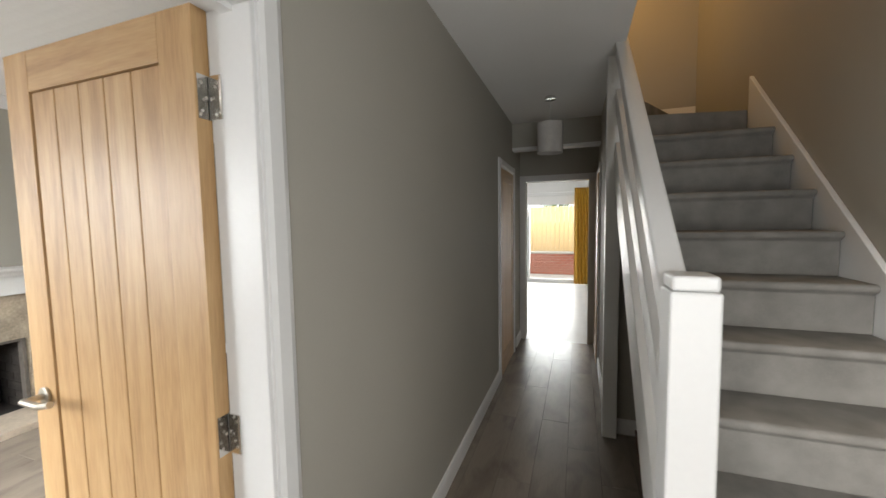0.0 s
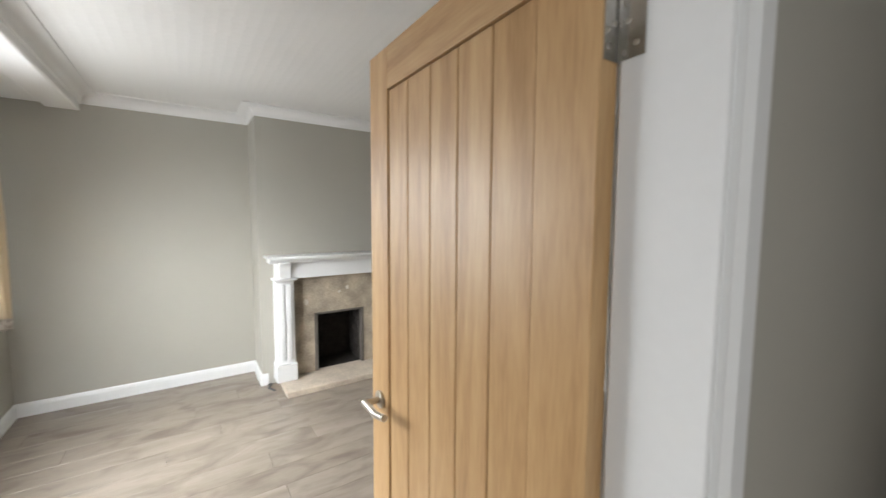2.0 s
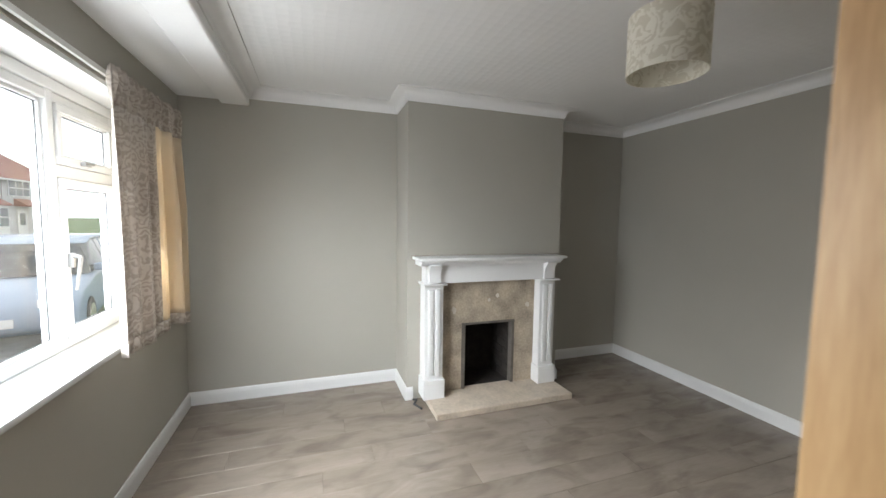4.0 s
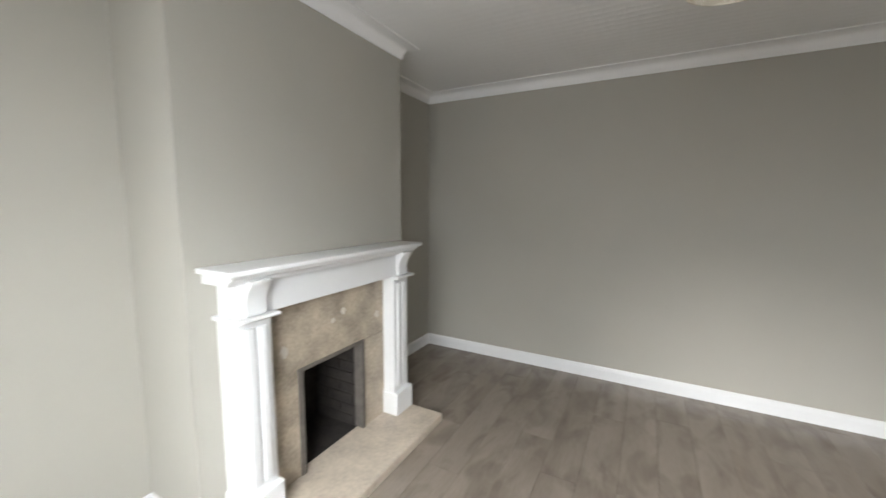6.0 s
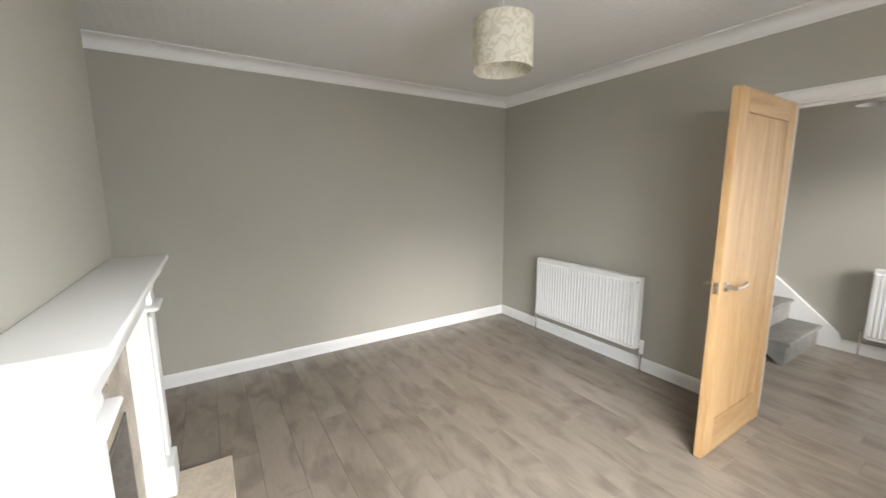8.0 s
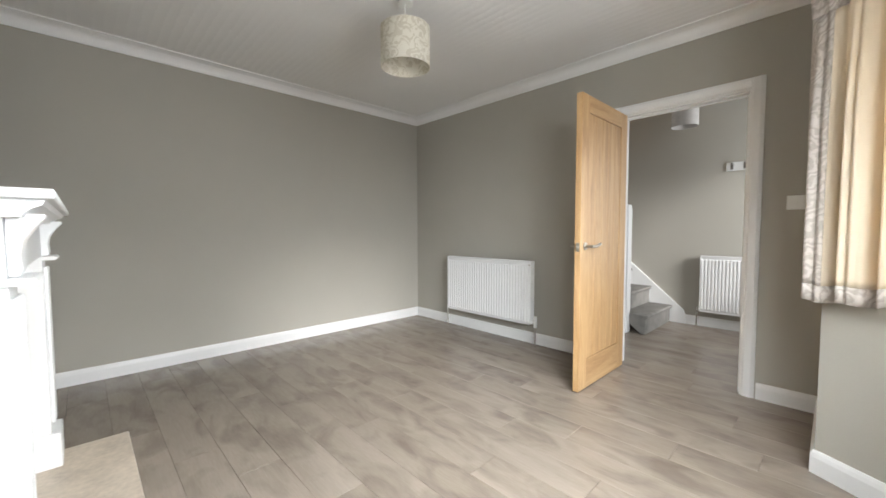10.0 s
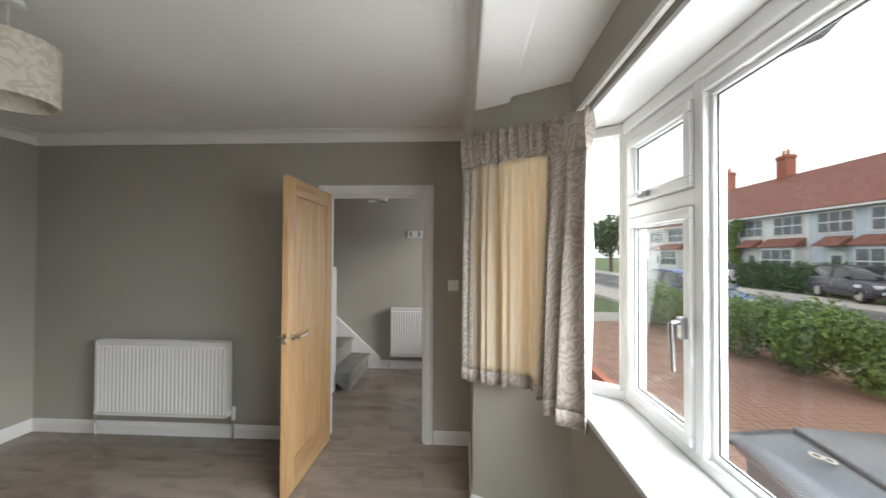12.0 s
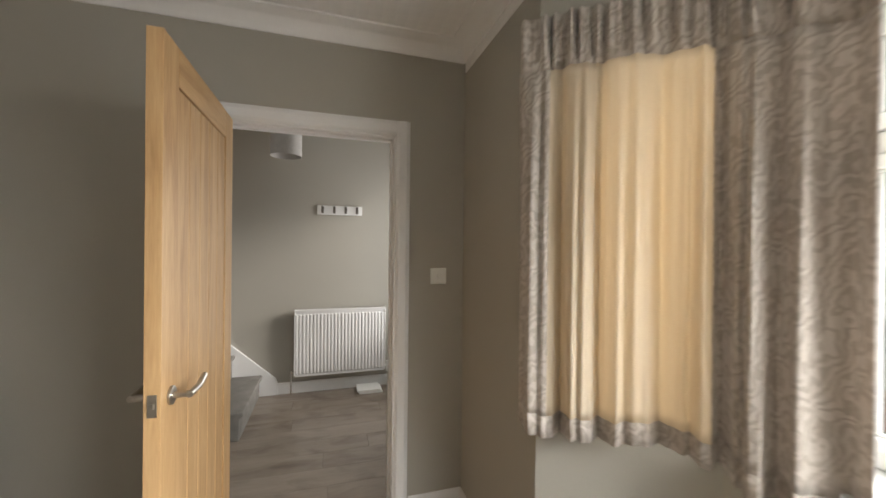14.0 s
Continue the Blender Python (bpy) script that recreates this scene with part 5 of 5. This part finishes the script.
beam(7.6, 2.2, 13.2, 2.2, 0.28)
beam(7.6, 2.75, 13.2, 2.75, 0.12)
beam(7.6, 4.95, 13.2, 4.95, 0.2)
beam(7.7, 2.2, 7.7, 5.0)
beam(13.1, 2.2, 13.1, 5.0)
beam(10.45, 4.95, 10.45, 7.5)
for xx in (8.4, 9.15, 9.35, 12.2):
    beam(xx, 2.3, xx, 5.6 if xx in (9.15, 12.2) else 4.95, 0.14)
for xx in (10.2, 11.1):
    beam(xx, 2.2, xx, 2.75, 0.14)
beam(7.6, 3.75, 9.2, 3.75, 0.14)
beam(12.2, 3.75, 13.2, 3.75, 0.14)
for s in (1, -1):
    for k in range(4):
        a0, a1 = k / 4, (k + 1) / 4
        f = lambda u: (10.45 + s * (0.1 + 1.5 * u), 5.0 + 1.35 * u ** 1.6)
        beam(*f(a0), *f(a1), 0.14)
hwindow(th, inv, 9.5, 12.0, 2.95, 4.6, yf + 0.06, 4, 2)
hwindow(th, inv, 10.3, 12.9, 0.3, 1.85, yf, 4, 3)
dr = tp("door", bevel(box(B(), 8.6, 9.6, yf, yf + 0.06, GZ, 1.75), 0.01, 1), UPVC)
part("pane", box(B(), 8.8, 9.4, yf + 0.05, yf + 0.07, 0.55, 1.55), DARKGLASS, dr)
tp("porch_roof", bevel(box(B(), 7.5, 13.3, yf, yf + 0.55, 1.98, 2.14), 0.02, 1), RENDERW)
chimney(th, inv, 12.3, yf - 5.5, 5.6, 8.1)
chimney(th, inv, 7.0, yf - 2.6, 4.5, 8.2)
tp("down_pipe", cyl(B(), (7.55, yf + 0.1, GZ), (7.55, yf + 0.1, 4.8), 0.06, 10), TIMBER)
th.location.x -= 0.75
# picket fence
PICK = material("weathered_pickets", (0.36, 0.33, 0.29), 0.85, var=0.12, scale=8, stretch=(1, 1, 0.2))
pf = thing("picket_fence", "grey weathered picket fence before the timbered house", "fence", (9.5, -16.0, GZ))
pm = mesh_of("picket", prism(B(), [(0, 0), (0.08, 0), (0.08, 0.95), (0.04, 1.02), (0, 0.95)], 0, 0.02, "y"), PICK)
for k in range(30):
    o = new("picket", pm)
    o.parent = pf
    o.location = (-2.2 + 0.14 * k, 0, 0.03)
for k in range(3):
    part("post", bevel(box(B(), -2.3 + 2.1 * k, -2.18 + 2.1 * k, -0.14, -0.02, 0, 1.15), 0.01, 1), PICK, pf)
for z in (0.25, 0.75):
    part("rail", box(B(), -2.3, 2.0, -0.05, -0.001, z, z + 0.07), PICK, pf)

# ---- front hedge, far hedge, street tree ----
rg = random.Random(9)
bush("hedge", "leafy green front garden hedge", "hedge", [((1.5 + i * 0.36 + rg.uniform(-0.1, 0.1), -4.5 + rg.uniform(-0.5, 0.45), GZ + rg.uniform(0.3, 0.92)), (0.42, 0.42, 0.36)) for i in range(18) for _ in range(3)], 32000, 0.045, 7, LEAF, [((2.0 + k, -4.8, GZ - 0.01), (2.1 + k, -4.75, GZ + 0.8), 0.035) for k in range(6)])
bush("hedge", "dark clipped hedge across the road", "hedge", [((14.2 + 0.7 * i, -16.4 + rg.uniform(-0.2, 0.2), GZ + 0.75), (0.6, 0.55, 0.85)) for i in range(10)], 9000, 0.08, 12, LEAF2, [((14.5 + 2 * k, -16.4, GZ - 0.01), (14.5 + 2 * k, -16.4, GZ + 1.0), 0.06) for k in range(4)])
bush("climber", "green climbing plant on a white house front", "climbing plant", [((24.6 + rg.uniform(-0.5, 0.5), -18.6, GZ + 0.5 + 0.5 * i), (0.55, 0.3, 0.5)) for i in range(8)], 3000, 0.09, 13, LEAF, [((24.6, -18.8, GZ - 0.01), (24.6, -18.8, 3.0), 0.06)])
bush("street_tree", "green street tree far down the road", "tree", [((43 + rg.uniform(-2, 2), -17 + rg.uniform(-2, 2), 4 + rg.uniform(-1.5, 2)), (1.6, 1.6, 1.3)) for _ in range(10)], 5000, 0.22, 14, LEAF2, [((43, -17, GZ - 0.15), (43, -17, 4.5), 0.25)])

# ---- cars ----
TYRE = material("black_tyre", (0.02, 0.02, 0.02), 0.8)
CARGLASS = material("dark_car_glass", (0.03, 0.035, 0.04), 0.05, bump=0)
RED = material("red_lamp", (0.5, 0.02, 0.02), 0.2, bump=0)
LAMPW = material("clear_lamp", (0.7, 0.72, 0.74), 0.1, bump=0)


def car(label, at, yaw, color, long=4.2, name="car"):
    """A hatchback along local x, front at +x."""
    paint = material("car_paint", color, 0.22, var=0.03, scale=2, bump=0.0)
    t = thing(name, label, "car")
    w = 0.86
    k = long / 4.2
    low = [(-2.05, 0.32), (-2.1, 0.55), (-2.05, 0.92), (-1.2, 0.98), (0.75, 0.95), (1.75, 0.80), (2.05, 0.62), (2.08, 0.36), (1.75, 0.22), (-1.8, 0.22)]
    bm = prism(B(), [(x * k, z) for x, z in low], -w, w, "y")
    part("body", bevel(bm, 0.09, 3), paint, t, smooth=True)
    cab = [(-2.0, 0.9), (-1.75, 1.38), (-1.3, 1.46), (0.0, 1.45), (0.35, 1.36), (1.05, 0.92)]
    bm = prism(B(), [(x * k, z) for x, z in cab], -w + 0.02, w - 0.02, "y")
    for v in bm.verts:
        if v.co.z > 1.2:
            v.co.y *= 0.80
    part("cabin", bevel(bm, 0.06, 2), CARGLASS, t, "dark car windows", True)
    roof = [(-1.78, 1.36), (-1.3, 1.475), (0.0, 1.468), (0.33, 1.37), (0.0, 1.42), (-1.3, 1.43)]
    bm = prism(B(), [(x * k, z) for x, z in roof], -0.69, 0.69, "y")
    part("roof", bevel(bm, 0.02, 2), paint, t, smooth=True)
    for xa, xb in ((-0.55, -0.45),):
        for s in (-1, 1):
            bm = B()
            vs = [bm.verts.new((x * k, s * y, z)) for x, y, z in ((xa, 0.858, 0.94), (xb, 0.858, 0.94), (xb, 0.69, 1.44), (xa, 0.69, 1.44))]
            f = bm.faces.new(vs)
            bmesh.ops.solidify(bm, geom=[f], thickness=0.02)
            part("pillar", bm, paint, t)
    for x in (-1.3 * k, 1.3 * k):
        for s in (-1, 1):
            wh = part("wheel", bevel(cyl(B(), (x, s * 0.70, 0.31), (x, s * 0.88, 0.31), 0.31, 24), 0.03, 2), TYRE, t, smooth=True)
            part("rim", cyl(B(), (x, s * 0.87, 0.31), (x, s * 0.89, 0.31), 0.2, 16), STEEL, wh)
    for s in (-1, 1):
        part("headlight", bevel(box(B(), 1.78 * k, 2.03 * k, s * 0.62 - 0.16, s * 0.62 + 0.16, 0.60, 0.74), 0.03, 2), LAMPW, t, smooth=True)
        part("tail_light", bevel(box(B(), -2.115 * k, -2.0 * k, s * 0.68 - 0.12, s * 0.68 + 0.12, 0.66, 0.92), 0.02, 2), RED, t, smooth=True)
        part("mirror", bevel(box(B(), 0.55 * k, 0.72 * k, s * 0.9 - 0.08, s * 0.9 + 0.08, 0.94, 1.06), 0.03, 2), paint, t, smooth=True)
    part("number_plate", bevel(box(B(), 2.06 * k, 2.09 * k, -0.26, 0.26, 0.40, 0.51), 0.005, 1), LAMPW, t)
    t.matrix_world = pose(*at, 0, 0, yaw)
    return t


car("dark blue parked hatchback across the road", (13.2, -16.0, GZ), 165, (0.025, 0.03, 0.05))
car("black parked car beside the picket fence", (11.9, -16.9, GZ), 100, (0.012, 0.012, 0.014))
car("black parked car before the grey house", (3.4, -17.0, GZ), 160, (0.012, 0.013, 0.015))
car("blue parked car beyond the front hedge", (9.5, -6.9, GZ - 0.1), 176, (0.03, 0.09, 0.30))
car("white parked car at a distant house", (24.0, -16.0, GZ), 60, (0.7, 0.7, 0.7))
car("red parked car across the road", (-25.0, -15.2, GZ), 20, (0.5, 0.015, 0.03))
car("silver blue car parked on the driveway", (-9.2, -3.2, GZ), 15, (0.25, 0.32, 0.42))

# ---- letting sign ----
NAVY = material("navy_sign_print", (0.035, 0.02, 0.12), 0.5, bump=0)
SIGNW = material("white_sign_board", (0.85, 0.85, 0.85), 0.5, var=0.02, bump=0)
PINK = material("pink_sign_print", (0.75, 0.04, 0.22), 0.5, bump=0)
sg = thing("letting_sign", "white and navy letting board on a white timber post", "sign", (1.40, -5.05, GZ))
part("post", bevel(box(B(), -0.035, 0.035, -0.04, 0.03, 0, 2.1), 0.004), WHITE, sg)
bd = part("board", bevel(box(B(), -0.34, 0.34, 0.031, 0.042, 1.72, 2.5), 0.002, 1), SIGNW, sg)
part("lower_board", bevel(box(B(), -0.28, 0.30, 0.031, 0.042, 1.49, 1.70), 0.002, 1), SIGNW, sg)
part("name_band", box(B(), -0.325, 0.325, 0.042, 0.045, 2.26, 2.47), NAVY, sg)
part("phone_band", box(B(), -0.325, 0.325, 0.042, 0.045, 1.75, 1.95), NAVY, sg)
part("pink_band", box(B(), -0.08, 0.27, 0.042, 0.045, 1.57, 1.62), PINK, sg)
part("pink_band", box(B(), -0.08, 0.27, 0.042, 0.045, 1.515, 1.545), PINK, sg)
part("name_mark", box(B(), -0.27, 0.27, 0.045, 0.047, 2.33, 2.41), SIGNW, sg)
part("web_mark", box(B(), -0.26, 0.26, 0.045, 0.047, 1.775, 1.80), SIGNW, sg)


def lettering(text, size, at, mat, parent):
    cu = bpy.data.curves.new("lettering", "FONT")
    cu.body, cu.size, cu.align_x, cu.align_y, cu.extrude = text, size, "CENTER", "CENTER", 0.001
    tmp = bpy.data.objects.new("lettering_curve", cu)
    scene.collection.objects.link(tmp)
    dg = bpy.context.evaluated_depsgraph_get()
    me = bpy.data.meshes.new_from_object(tmp.evaluated_get(dg))
    bpy.data.objects.remove(tmp)
    me.materials.clear()
    me.materials.append(mat)
    o = new("lettering", me)
    o.parent = parent
    o.matrix_local = at
    return o


lettering("TO LET", 0.15, pose(0, 0.044, 2.10, 90, 0, 180), STEEL, sg)
lettering("01789 415444", 0.095, pose(0, 0.0465, 1.875, 90, 0, 180), SIGNW, sg)
sg.rotation_euler, sg.scale = (0, 0, radians(28)), (0.8, 1, 1.09)

# ---- wheelie bin under the window ----
BINP = material("dark_grey_bin_plastic", (0.085, 0.09, 0.10), 0.3, var=0.08, scale=6, fine=150, bump=0.1)
wb = thing("wheelie_bin", "dark grey wheelie bin with lid and house number", "bin", (-2.17, -0.80, GZ))
bm = B()
bmesh.ops.create_cube(bm, size=1)
for v in bm.verts:
    f = 0.80 if v.co.z < 0 else 1.0
    v.co = Vector((v.co.x * 0.56 * f, v.co.y * 0.66 * f, 0.47 + v.co.z * 0.86))
part("body", bevel(bm, 0.03, 3), BINP, wb, smooth=True)
part("rim", bevel(box(B(), -0.30, 0.30, -0.36, 0.35, 0.89, 0.94), 0.012, 2), BINP, wb, smooth=True)
bm = B()
n = 12
prev = None
for i in range(n + 1):
    u = i / n
    y = -0.39 + 0.79 * u
    hgt = 0.955 + 0.075 * math.sin(math.pi * (0.12 + 0.80 * u))
    row = [bm.verts.new((x * 0.315, y, (hgt - 0.02 * (abs(x) > 0.9) - 0.03 * (abs(x) == 1)))) for x in (-1, -0.92, -0.6, 0, 0.6, 0.92, 1)]
    if prev:
        for j in range(6):
            bm.faces.new((prev[j], prev[j + 1], row[j + 1], row[j]))
    prev = row
lid = part("lid", bm, BINP, wb, smooth=True)
sm = lid.modifiers.new("shell", "SOLIDIFY")
sm.thickness = 0.03
part("handle", cyl(B(), (-0.22, -0.40, 0.93), (0.22, -0.40, 0.93), 0.016, 14), BINP, wb, smooth=True)
for s in (-1, 1):
    part("wheel", bevel(cyl(B(), (s * 0.21, -0.33, 0.1), (s * 0.27, -0.33, 0.1), 0.1, 24), 0.012, 2), TYRE, wb, smooth=True)
lettering("8", 0.11, pose(-0.02, 0.235, 1.031, -8, 0, 150), STEEL, wb)
wb.rotation_euler, wb.scale = (0, 0, radians(-8)), (1.06, 1.06, 1.07)

# lid panel, raised and rounded
bm = bevel(box(B(), -0.235, 0.235, -0.28, 0.17, 1.0, 1.036), 0.012, 3)
part("lid_panel", bm, BINP, wb, smooth=True)

# ---- ragged lead flashing over the bay ----
LEAD = material("weathered_lead", (0.16, 0.165, 0.175), 0.7, var=0.2, scale=12, bump=0.4)
rg = random.Random(21)
low = [(-4.4 + 0.09 * i, 2.235 + rg.uniform(-0.045, 0.012) * (1 if i % 5 else 0.2)) for i in range(30)]
solid("lead_flashing", prism(B(), low + [(-1.79, 2.30), (-4.4, 2.30)], -0.33, -0.30, "y"), LEAD, "ragged grey lead flashing at the bay roof edge", "flashing", ST)
solid("bay_roof", box(B(), -4.6, -1.3, -0.34, 0.0, 2.30, 2.42), LEAD, "lead covered roof over the bay window", "roof", ST)

# ---- drive pavers ----
pv = mesh_of("paver", bevel(box(B(), 0.004, 0.196, 0.004, 0.096, -0.011, 0.0), 0.004, 1), PAVER)
count = 0
joined = B()
for i in range(-12, 46):
    for j in range(-2, 27):
        x, y = -2.0 + i * 0.2, -0.6 - j * 0.2
        if x > 8 or y < -5.5:
            continue
        near = 0.0 < x < 2.4 and -5.2 < y < -2.2
        for q in range(2):
            px, py, rot = (x, y + q * 0.1, 0) if (i + j) % 2 else (x + 0.1 + q * 0.1, y, 90)
            if near and count < 300:
                o = new("paver", pv)
                o.parent = drive
                o.matrix_local = pose(px, py, GZ, 0, 0, rot)
                count += 1
            else:
                m = pose(px, py, GZ, 0, 0, rot)
                box(joined, 0.004, 0.196, 0.004, 0.096, -0.011, 0.0, m)
tagged(part("pavers", joined, PAVER, drive), kind="stuff")

# ---- floor boards, laid last ----
PW, PL = 0.19, 1.29
board_meshes = {}


def floor_board(x0, x1, y0, y1):
    key = (round(x1 - x0, 3), round(y1 - y0, 3))
    if key not in board_meshes:
        w, h = key
        g, c = 0.0004, 0.0012
        bm = B()
        lo = [bm.verts.new(p) for p in ((g, g, -0.0115), (w - g, g, -0.0115), (w - g, h - g, -0.0115), (g, h - g, -0.0115))]
        mi = [bm.verts.new(p) for p in ((g, g, -0.0012), (w - g, g, -0.0012), (w - g, h - g, -0.0012), (g, h - g, -0.0012))]
        up = [bm.verts.new(p) for p in ((g + c, g + c, 0), (w - g - c, g + c, 0), (w - g - c, h - g - c, 0), (g + c, h - g - c, 0))]
        bm.faces.new(up)
        for a, b in ((lo, mi), (mi, up)):
            for i in range(4):
                bm.faces.new((a[i], a[(i + 1) % 4], b[(i + 1) % 4], b[i]))
        board_meshes[key] = mesh_of("floor_board", bm, LAMINATE)
    ob = new("floor_board", board_meshes[key])
    ob.location = (x0, y0, 0)
    ob.parent = floor_ob


def lay(xa, xb, ya, yb, seed):
    rg = random.Random(seed)
    x, shift = xa, 0.0
    while x < xb - 0.01:
        w = min(PW, xb - x)
        y = ya - shift
        while y < yb - 0.02:
            lo, hi = max(y, ya), min(y + PL, yb)
            if hi - lo > 0.03:
                floor_board(x, x + w, round(lo, 3), round(hi, 3))
            y += PL
        x += PW
        shift = (shift + rg.choice((0.31, 0.43, 0.55, 0.71))) % PL


lay(XL, XR, 0.22, YB, 5)
lay(XR, SW, 0.45, 5.97, 6)
